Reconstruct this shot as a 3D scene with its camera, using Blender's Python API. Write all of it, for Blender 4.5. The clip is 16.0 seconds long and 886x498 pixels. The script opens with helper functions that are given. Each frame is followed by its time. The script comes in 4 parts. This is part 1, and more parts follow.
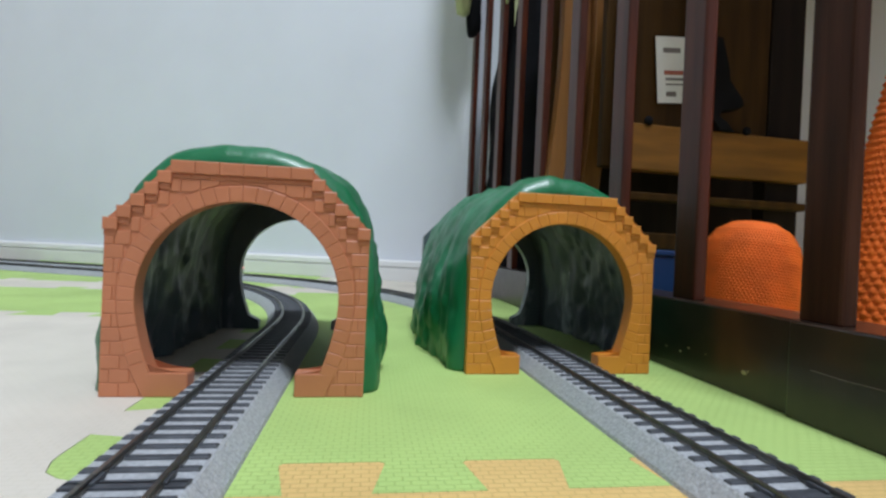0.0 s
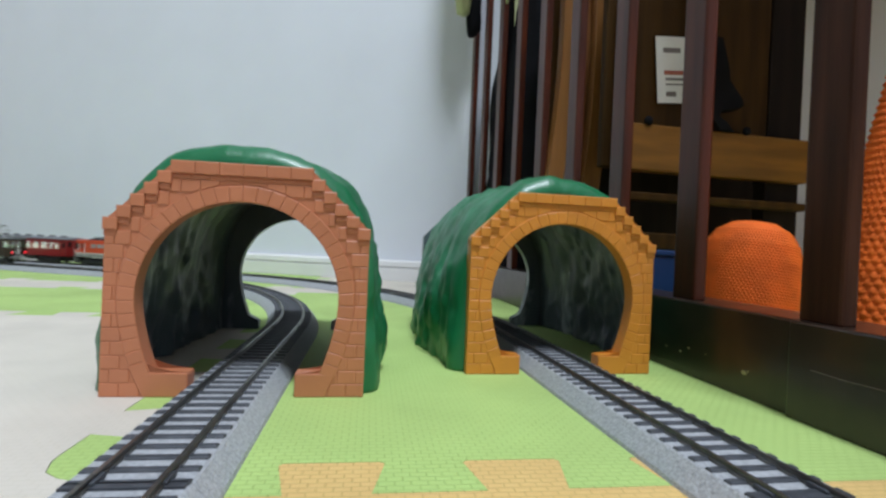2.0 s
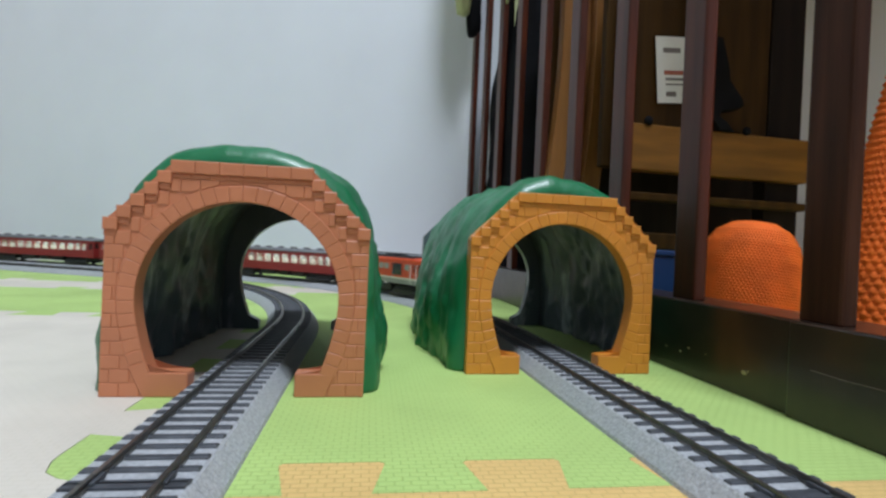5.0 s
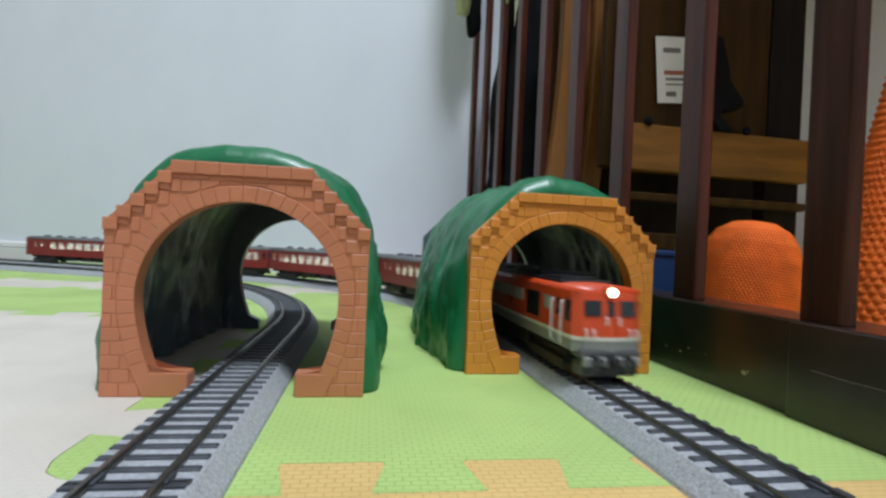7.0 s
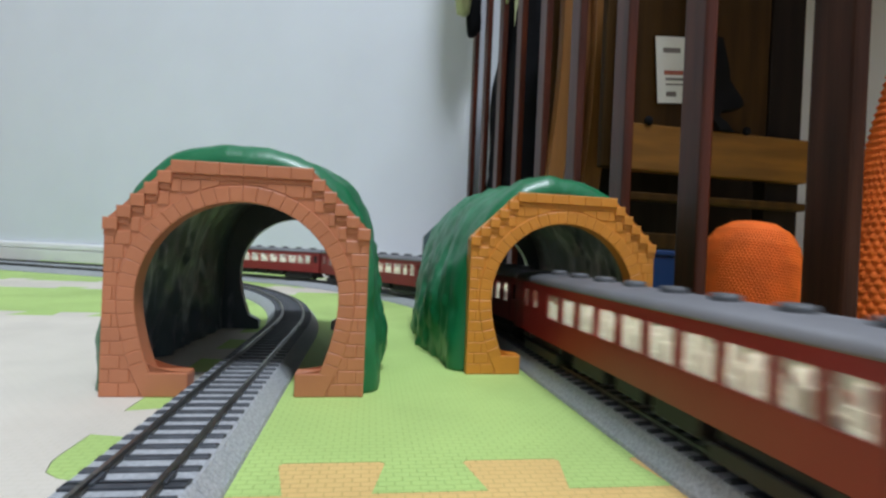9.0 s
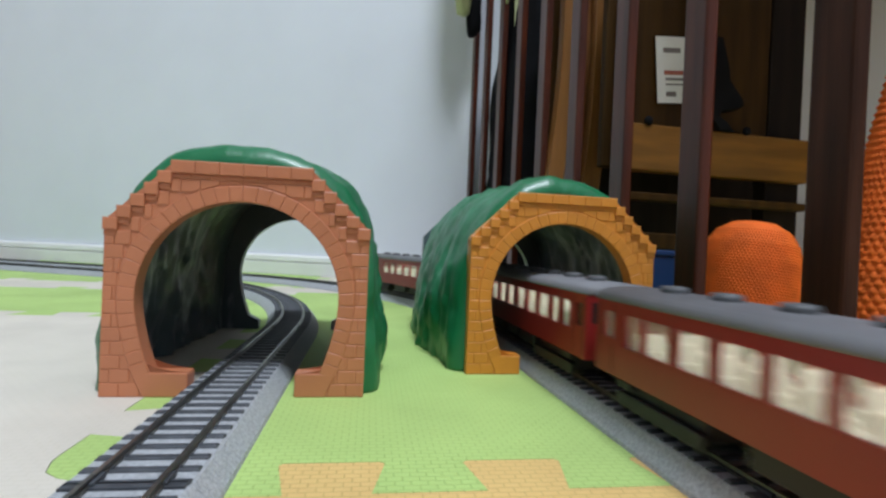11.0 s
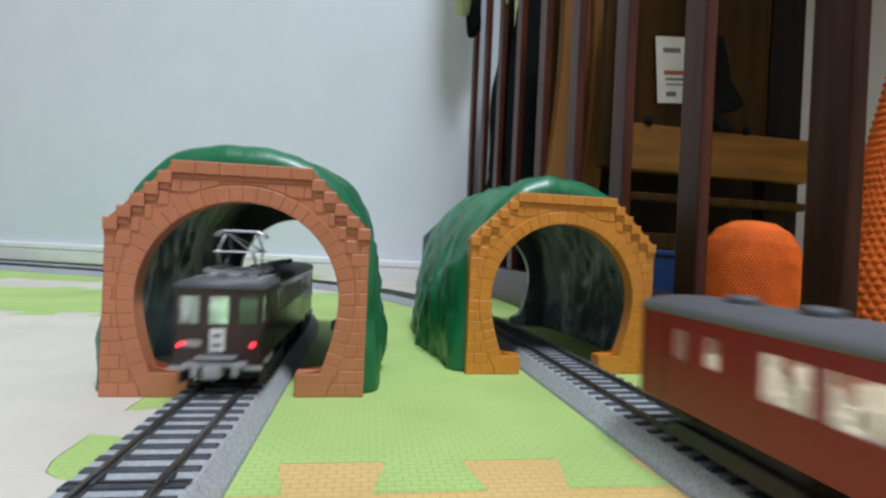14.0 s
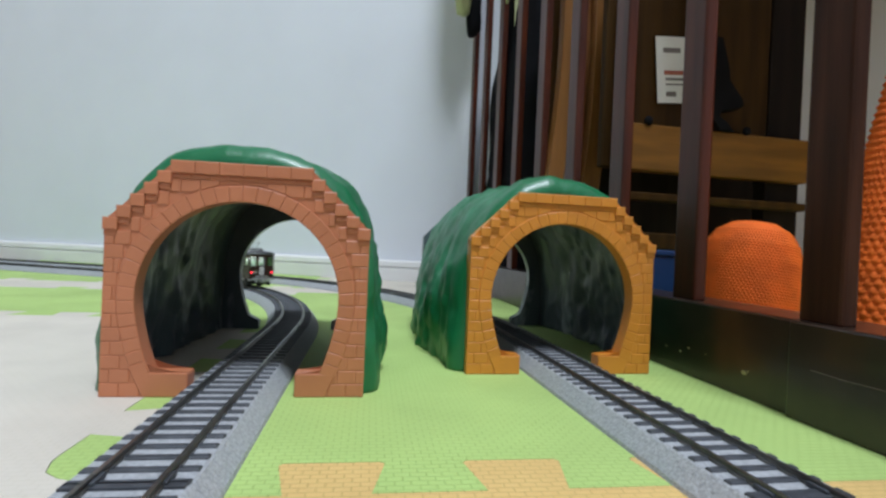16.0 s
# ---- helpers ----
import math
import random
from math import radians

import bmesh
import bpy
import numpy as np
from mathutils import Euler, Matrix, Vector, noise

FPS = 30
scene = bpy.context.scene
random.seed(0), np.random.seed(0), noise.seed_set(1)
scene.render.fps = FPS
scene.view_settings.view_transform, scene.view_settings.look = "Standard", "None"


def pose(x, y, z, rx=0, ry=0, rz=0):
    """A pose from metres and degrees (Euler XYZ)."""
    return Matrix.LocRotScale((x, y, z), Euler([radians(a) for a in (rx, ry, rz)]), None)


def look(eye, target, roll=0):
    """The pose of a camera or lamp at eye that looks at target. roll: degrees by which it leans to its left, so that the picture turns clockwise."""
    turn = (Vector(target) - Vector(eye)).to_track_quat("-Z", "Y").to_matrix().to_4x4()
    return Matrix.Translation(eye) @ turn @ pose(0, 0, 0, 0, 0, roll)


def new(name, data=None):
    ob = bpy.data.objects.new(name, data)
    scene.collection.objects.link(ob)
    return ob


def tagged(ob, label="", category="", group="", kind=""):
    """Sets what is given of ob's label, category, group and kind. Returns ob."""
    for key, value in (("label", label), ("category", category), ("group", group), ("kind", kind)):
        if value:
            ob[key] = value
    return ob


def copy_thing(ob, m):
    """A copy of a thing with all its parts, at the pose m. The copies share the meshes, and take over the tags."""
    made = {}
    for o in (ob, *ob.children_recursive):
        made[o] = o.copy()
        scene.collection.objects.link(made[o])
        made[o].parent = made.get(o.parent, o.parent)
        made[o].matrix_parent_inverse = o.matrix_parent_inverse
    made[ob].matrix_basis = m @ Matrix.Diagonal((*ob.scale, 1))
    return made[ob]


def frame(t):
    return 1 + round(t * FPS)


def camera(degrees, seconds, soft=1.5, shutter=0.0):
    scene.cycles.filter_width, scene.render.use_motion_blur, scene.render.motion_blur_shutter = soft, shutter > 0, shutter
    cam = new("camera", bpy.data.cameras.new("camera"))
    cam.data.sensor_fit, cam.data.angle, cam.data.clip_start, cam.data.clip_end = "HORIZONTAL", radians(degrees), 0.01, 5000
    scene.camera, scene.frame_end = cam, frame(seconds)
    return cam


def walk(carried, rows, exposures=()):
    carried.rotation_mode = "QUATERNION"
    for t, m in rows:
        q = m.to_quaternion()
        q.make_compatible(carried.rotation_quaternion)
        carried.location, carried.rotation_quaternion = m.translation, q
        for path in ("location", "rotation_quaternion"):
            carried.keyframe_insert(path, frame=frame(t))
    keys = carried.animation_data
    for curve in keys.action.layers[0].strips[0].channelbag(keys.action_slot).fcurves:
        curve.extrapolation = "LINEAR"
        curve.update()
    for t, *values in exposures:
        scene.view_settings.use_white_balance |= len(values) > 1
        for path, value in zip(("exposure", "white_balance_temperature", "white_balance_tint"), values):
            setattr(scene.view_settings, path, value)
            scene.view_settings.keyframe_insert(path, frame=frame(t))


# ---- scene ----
cam = camera(82.65, 16.0, soft=2.6, shutter=0.9)
M = 0.0009  # one plan unit in metres
EYE = Vector((0, 0, 42.49 * M))
VIEW = look(EYE, EYE + Vector((0, 1, -0.00618)), 2.496)
walk(cam, [(0.0, VIEW), (16.0, VIEW)])

# ---- world and light ----
world = bpy.data.worlds.new("world")
scene.world = world
world.use_nodes = True
world.node_tree.nodes["Background"].inputs[0].default_value = (0.75, 0.85, 1.0, 1)
world.node_tree.nodes["Background"].inputs[1].default_value = 0.2
scene.view_settings.exposure = 0.0


def area_lamp(name, eye, target, size, watts, colour):
    lamp = bpy.data.lights.new(name, "AREA")
    lamp.shape, lamp.size, lamp.energy, lamp.color = "DISK", size, watts, colour
    ob = new(name, lamp)
    ob.matrix_world = look(eye, target)
    return ob


area_lamp("ceiling_lamp", (0.30, -0.66, 2.24), (0.30, -0.6, 0), 0.6, 60.0, (0.815, 0.898, 1.02))


# ---- materials ----
def mat(name, colour, rough=0.5, metal=0.0, vary=0.12, scale=60, bump=0.0, bump_scale=400, spec=0.5, second=None, stretch=(1, 1, 1), coat=0.0, rand=0.0, lo=0.3, hi=0.7, warp=0.0):
    m = bpy.data.materials.new(name)
    m.use_nodes = True
    nt = m.node_tree
    b = nt.nodes["Principled BSDF"]
    b.inputs["Roughness"].default_value = rough
    b.inputs["Metallic"].default_value = metal
    b.inputs["Specular IOR Level"].default_value = spec
    b.inputs["Coat Weight"].default_value = coat
    tc = nt.nodes.new("ShaderNodeTexCoord")
    mp = nt.nodes.new("ShaderNodeMapping")
    mp.inputs["Scale"].default_value = stretch
    nt.links.new(tc.outputs["Object"], mp.inputs["Vector"])
    n1 = nt.nodes.new("ShaderNodeTexNoise")
    n1.inputs["Scale"].default_value = scale
    n1.inputs["Detail"].default_value = 6
    nt.links.new(mp.outputs[0], n1.inputs["Vector"])
    ramp = nt.nodes.new("ShaderNodeMapRange")
    ramp.inputs["From Min"].default_value, ramp.inputs["From Max"].default_value = lo, hi
    n1.inputs["Distortion"].default_value = warp
    nt.links.new(n1.outputs["Fac"], ramp.inputs["Value"])
    mix = nt.nodes.new("ShaderNodeMix")
    mix.data_type = "RGBA"
    c2 = second or tuple(c * (1 - 2 * vary) for c in colour)
    c1 = colour if second else tuple(min(1, c * (1 + vary)) for c in colour)
    mix.inputs[6].default_value = (*c1, 1)
    mix.inputs[7].default_value = (*c2, 1)
    nt.links.new(ramp.outputs[0], mix.inputs[0])
    out = mix.outputs[2]
    if rand:
        info = nt.nodes.new("ShaderNodeObjectInfo")
        rr = nt.nodes.new("ShaderNodeMapRange")
        rr.inputs["To Min"].default_value, rr.inputs["To Max"].default_value = 1 - rand, 1 + rand
        nt.links.new(info.outputs["Random"], rr.inputs["Value"])
        hsv = nt.nodes.new("ShaderNodeHueSaturation")
        nt.links.new(rr.outputs[0], hsv.inputs["Value"])
        nt.links.new(out, hsv.inputs["Color"])
        out = hsv.outputs[0]
    nt.links.new(out, b.inputs["Base Color"])
    rmap = nt.nodes.new("ShaderNodeMapRange")
    rmap.inputs["To Min"].default_value, rmap.inputs["To Max"].default_value = max(0.03, rough - 0.08), min(1, rough + 0.08)
    nt.links.new(n1.outputs["Fac"], rmap.inputs["Value"])
    nt.links.new(rmap.outputs[0], b.inputs["Roughness"])
    if bump:
        n2 = nt.nodes.new("ShaderNodeTexNoise")
        n2.inputs["Scale"].default_value = bump_scale
        n2.inputs["Detail"].default_value = 4
        nt.links.new(mp.outputs[0], n2.inputs["Vector"])
        bp = nt.nodes.new("ShaderNodeBump")
        bp.inputs["Strength"].default_value = bump
        bp.inputs["Distance"].default_value = 0.0006
        nt.links.new(n2.outputs["Fac"], bp.inputs["Height"])
        nt.links.new(bp.outputs[0], b.inputs["Normal"])
    return m


def glow(name, colour, strength):
    m = bpy.data.materials.new(name)
    m.use_nodes = True
    b = m.node_tree.nodes["Principled BSDF"]
    b.inputs["Base Color"].default_value = (*colour, 1)
    b.inputs["Emission Color"].default_value = (*colour, 1)
    b.inputs["Emission Strength"].default_value = strength
    b.inputs["Roughness"].default_value = 0.3
    return m


def foam(name, colour, joint=(0.84, 0.86, 0.80), relief=0.45):
    """Foam mat with an embossed pattern of tiny bricks."""
    m = mat(name, colour, 0.75, vary=0.06, scale=25)
    nt = m.node_tree
    b = nt.nodes["Principled BSDF"]
    tc = nt.nodes.new("ShaderNodeTexCoord")
    br = nt.nodes.new("ShaderNodeTexBrick")
    br.inputs["Scale"].default_value = 1.0
    br.inputs["Brick Width"].default_value = 0.0027
    br.inputs["Row Height"].default_value = 0.0015
    br.inputs["Mortar Size"].default_value = 0.00022
    br.inputs["Mortar Smooth"].default_value = 1.0
    nt.links.new(tc.outputs["Object"], br.inputs["Vector"])
    bp = nt.nodes.new("ShaderNodeBump")
    bp.invert = True
    bp.inputs["Strength"].default_value = relief
    bp.inputs["Distance"].default_value = 0.0005
    nt.links.new(br.outputs["Fac"], bp.inputs["Height"])
    nt.links.new(bp.outputs[0], b.inputs["Normal"])
    src = b.inputs["Base Color"].links[0].from_socket
    mx = nt.nodes.new("ShaderNodeMix")
    mx.data_type, mx.blend_type = "RGBA", "MULTIPLY"
    mx.inputs[7].default_value = (*joint, 1)
    nt.links.new(br.outputs["Fac"], mx.inputs[0])
    nt.links.new(src, mx.inputs[6])
    nt.links.new(mx.outputs[2], b.inputs["Base Color"])
    return m


def rock_plastic(name, dark, light, scale, stretch, lo=0.3, hi=0.7):
    """Moulded plastic with marbled streaks running down."""
    return mat(name, dark, 0.40, vary=0.1, scale=scale, second=light, stretch=stretch, bump=0.9, bump_scale=150, coat=0.08, lo=lo, hi=hi, warp=1.2)


WALLPAPER = mat("white wallpaper", (0.765, 0.80, 0.86), 0.85, vary=0.02, scale=9, bump=0.35, bump_scale=900)
PAINT_WHITE = mat("white baseboard paint", (0.82, 0.82, 0.80), 0.45, vary=0.02, scale=30)
CEILING = mat("white ceiling", (0.82, 0.82, 0.80), 0.9, vary=0.02, scale=6)
FLOORBOARD = mat("brown floorboards", (0.30, 0.18, 0.09), 0.45, scale=8, stretch=(1, 12, 1))
LIME = foam("lime green foam", (0.44, 0.615, 0.19))
CREAM = foam("cream foam", (0.66, 0.61, 0.52), (0.94, 0.94, 0.92), 0.22)
TAN = foam("orange tan foam", (0.72, 0.49, 0.18))
BALLAST = mat("grey speckled ballast plastic", (0.46, 0.48, 0.50), 0.8, scale=1500, second=(0.30, 0.315, 0.33), bump=0.6, bump_scale=1800)
SLEEPER = mat("dark grey sleeper plastic", (0.052, 0.058, 0.068), 0.6, vary=0.15, scale=300, rand=0.12)
RAIL = mat("nickel silver rail", (0.20, 0.20, 0.185), 0.34, metal=0.85, vary=0.2, scale=120)
RUST_BRICK = mat("rust red brick plastic", (0.54, 0.195, 0.092), 0.42, vary=0.05, scale=70, bump=0.12, bump_scale=900, rand=0.04)
ORANGE_BRICK = mat("ochre orange brick plastic", (0.68, 0.255, 0.032), 0.42, vary=0.05, scale=70, bump=0.12, bump_scale=900, rand=0.04)
HILL = rock_plastic("green hill plastic", (0.008, 0.150, 0.056), (0.07, 0.30, 0.16), 55, (1, 1, 0.4), 0.50, 0.80)
CAVE = rock_plastic("dark marbled green inside", (0.098, 0.132, 0.142), (0.45, 0.51, 0.53), 78, (1, 1, 0.36), 0.57, 0.69)
DARKWOOD = mat("dark brown lacquered wood", (0.080, 0.017, 0.006), 0.36, vary=0.25, scale=30, stretch=(6, 6, 0.6), coat=0.03, spec=0.3, bump=0.05, bump_scale=300)
POSTWOOD = mat("dull dark brown wood", (0.058, 0.020, 0.009), 0.5, vary=0.3, scale=34, stretch=(7, 7, 0.5), spec=0.16, bump=0.12, bump_scale=300)
# near black: the shade deep inside the cot is put into this colour
DARKINSIDE = mat("matte dark inside, shade in colour", (0.013, 0.008, 0.005), 0.65, vary=0.2, scale=20, stretch=(6, 6, 0.6), spec=0.15)
BLACKWOOD = mat("near black lacquered wood", (0.026, 0.016, 0.011), 0.32, vary=0.2, scale=20, stretch=(1, 6, 6), coat=0.2, spec=0.5, bump=0.08)
PINE = mat("honey pine wood", (0.215, 0.092, 0.012), 0.45, vary=0.2, scale=18, stretch=(1, 1, 8), bump=0.05, spec=0.25)
# pine again, with the shade inside the cot put into its colour
SHADED_PINE = mat("shaded pine wood upright", (0.050, 0.023, 0.003), 0.55, vary=0.25, scale=16, stretch=(8, 8, 0.7), bump=0.05, spec=0.12)
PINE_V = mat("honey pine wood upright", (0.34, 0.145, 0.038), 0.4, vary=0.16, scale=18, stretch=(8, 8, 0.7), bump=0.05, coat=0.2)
CHIP = mat("bare wood chip", (0.34, 0.29, 0.16), 0.7)
SCRATCH = mat("grey scuffed lacquer", (0.10, 0.075, 0.06), 0.6)
BLACKCLOTH = mat("black cloth", (0.008, 0.008, 0.010), 0.9, bump=0.3, spec=0.12)
BLUE = mat("blue plastic", (0.010, 0.040, 0.12), 0.4, vary=0.05)
LABELWHITE = mat("white paper label", (0.75, 0.75, 0.72), 0.7, vary=0.03)
PRINT = mat("grey print", (0.18, 0.16, 0.16), 0.7)
PRINTRED = mat("red print", (0.42, 0.12, 0.08), 0.7)
ORANGE_KNIT = mat("orange knitted yarn", (0.94, 0.165, 0.008), 0.75, vary=0.1, scale=120, bump=0.5, bump_scale=700)
PALECLOTH = mat("pale yellow green cloth", (0.55, 0.58, 0.33), 0.9, vary=0.08, scale=30, bump=0.2)


# ---- mesh helpers, in plan units ----
def part(name, bm, material, parent=None, label=""):
    """Links a bmesh as one mesh object under a thing or a part."""
    me = bpy.data.meshes.new(name)
    bmesh.ops.recalc_face_normals(bm, faces=bm.faces)
    for v in bm.verts:
        v.co *= M
    bm.to_mesh(me)
    bm.free()
    me.materials.append(material)
    ob = new(name, me)
    if parent is not None:
        ob.parent = parent
    if label:
        ob["label"] = label
    return ob


def thing(name, label, category, m=None, group="", kind=""):
    ob = new(name)
    ob.empty_display_size = 0.01
    if m is not None:
        ob.matrix_world = m
    return tagged(ob, label, category, group, kind)


def at_plan(x, y, z=0.0, deg=0.0):
    return pose(x * M, y * M, z * M, 0, 0, deg)


def add_box(bm, x0, x1, y0, y1, z0, z1, bevel=0.0, m=None):
    vs = [bm.verts.new((x, y, z)) for z in (z0, z1) for y in (y0, y1) for x in (x0, x1)]
    quads = ((0, 2, 3, 1), (4, 5, 7, 6), (0, 1, 5, 4), (1, 3, 7, 5), (3, 2, 6, 7), (2, 0, 4, 6))
    fs = [bm.faces.new([vs[i] for i in q]) for q in quads]
    if bevel:
        es = list({e for f in fs for e in f.edges})
        r = bmesh.ops.bevel(bm, geom=es, offset=bevel, segments=2, affect="EDGES", profile=0.5)
        vs = list({v for f in r["faces"] for v in f.verts} | {v for v in vs if v.is_valid})
    if m is not None:
        bmesh.ops.transform(bm, matrix=m, verts=vs)
    return vs


def box(*a, **k):
    bm = bmesh.new()
    add_box(bm, *a, **k)
    return bm


def add_prism(bm, outline, y0, y1, bevel=0.0):
    """Outline in (x, z), drawn out along y."""
    a = [bm.verts.new((x, y0, z)) for x, z in outline]
    b = [bm.verts.new((x, y1, z)) for x, z in outline]
    n = len(a)
    fs = [bm.faces.new(a), bm.faces.new(b[::-1])]
    for i in range(n):
        fs.append(bm.faces.new((a[i], b[i], b[(i + 1) % n], a[(i + 1) % n])))
    if bevel:
        es = list(fs[0].edges)
        bmesh.ops.bevel(bm, geom=es, offset=bevel, segments=1, affect="EDGES")


def add_tube(bm, points, radius, sides=8):
    pts = [Vector(p) for p in points]
    rings = []
    n = len(pts)
    for i, p in enumerate(pts):
        d = pts[min(i + 1, n - 1)] - pts[max(i - 1, 0)]
        d.normalize()
        a = d.orthogonal().normalized() if abs(d.z) > 0.9 else d.cross(Vector((0, 0, 1))).normalized()
        b = d.cross(a)
        rings.append([bm.verts.new(p + (a * math.cos(2 * math.pi * k / sides) + b * math.sin(2 * math.pi * k / sides)) * radius) for k in range(sides)])
    for r, q in zip(rings, rings[1:]):
        for k in range(sides):
            bm.faces.new((r[k], r[(k + 1) % sides], q[(k + 1) % sides], q[k]))
    bm.faces.new(rings[0])
    bm.faces.new(rings[-1][::-1])


def add_lathe(bm, profile, sides=24, centre=(0, 0, 0), axis="z"):
    """profile: (radius, height) rows."""
    rings = []
    for r, h in profile:
        ring = []
        for k in range(sides):
            c, s = math.cos(2 * math.pi * k / sides) * r, math.sin(2 * math.pi * k / sides) * r
            p = {"z": (c, s, h), "x": (h, c, s), "y": (c, h, s)}[axis]
            ring.append(bm.verts.new(Vector(p) + Vector(centre)))
        rings.append(ring)
    for r, q in zip(rings, rings[1:]):
        for k in range(sides):
            bm.faces.new((r[k], r[(k + 1) % sides], q[(k + 1) % sides], q[k]))
    bm.faces.new(rings[0][::-1])
    bm.faces.new(rings[-1])


def smooth(ob):
    for p in ob.data.polygons:
        p.use_smooth = True
    return ob


# ---- the room ----
WALL_TURN = -11.3
WALL_AT = (-29, 583)
MAT_THICK = 11


def room():
    base = at_plan(*WALL_AT, -MAT_THICK, WALL_TURN)
    w = part("wall_north", box(-2720, 2720, 0, 120, 0, 2560), WALLPAPER)
    w.matrix_world = base
    tagged(w, "white wallpapered wall with fine embossed grain", "wall", kind="structure")
    bm = bmesh.new()
    h = MAT_THICK
    prof = [(0, 0), (-8, 0), (-8, h + 13.9), (-5.2, h + 14.6), (-5.2, h + 15.8), (-7.4, h + 16.5), (-6.8, h + 21.5), (-4.5, h + 23.2), (0, h + 23.8)]
    a = [bm.verts.new((-2600, y - 0.3, z)) for y, z in prof]
    b = [bm.verts.new((2600, y - 0.3, z)) for y, z in prof]
    for i in range(len(prof) - 1):
        bm.faces.new((a[i], b[i], b[i + 1], a[i + 1]))
    bm.faces.new(a)
    bm.faces.new(b)
    o = part("baseboard", bm, PAINT_WHITE)
    o.matrix_world = base
    tagged(o, "white painted skirting board with a grooved top", "baseboard", kind="structure")
    for name, m, n in (("wall_west", pose(-2600 * M, -1900 * M, 0, 0, 0, 90), 1900), ("wall_south", pose(0, -3800 * M, 0, 0, 0, 180), 2600), ("wall_east", pose(2600 * M, -1900 * M, 0, 0, 0, -90), 1900)):
        o = part(name, box(-n, n, 0.3, 120, 0, 2560), WALLPAPER)
        o.matrix_world = base @ m
        tagged(o, "plain white wallpapered wall", "wall", kind="structure")
    o = part("floor", box(-2720, 2720, -3920, 120, -40, -0.3), FLOORBOARD)
    o.matrix_world = base
    tagged(o, "brown wooden floorboards under foam mats", "floor", kind="structure")
    o = part("ceiling", box(-2720, 2720, -3920, 120, 2560.3, 2620), CEILING)
    o.matrix_world = base
    tagged(o, "plain white ceiling", "ceiling", kind="structure")


room()


# ---- foam mats ----
TURN = 8.2
TAB = 35.1


CORNERS = (-721, -388, -241, -55, 92, 278, 405, 425, 462, -1049, -716, -383, -50, 283, 616)


def edge_run(start, end, first):
    """One puzzle edge between two places: (place, out) rows; tabs stand at first + whole steps of TAB, but none at a corner."""
    d, w1, w2 = 6.2, 7.4, 10.4
    pts = [(start, -d)]
    k = math.ceil((start + 11 - first) / TAB)
    while first + k * TAB < end - 11:
        c = first + k * TAB
        k += 1
        if any(q - 17.4 < c < q + 9.6 for q in CORNERS):
            continue
        pts += [(c - w1, -d), (c - w2 + 0.5, d - 0.9), (c - w2 + 1.3, d), (c + w2 - 1.3, d), (c + w2 - 0.5, d - 0.9), (c + w1, -d)]
    pts.append((end, -d))
    return pts


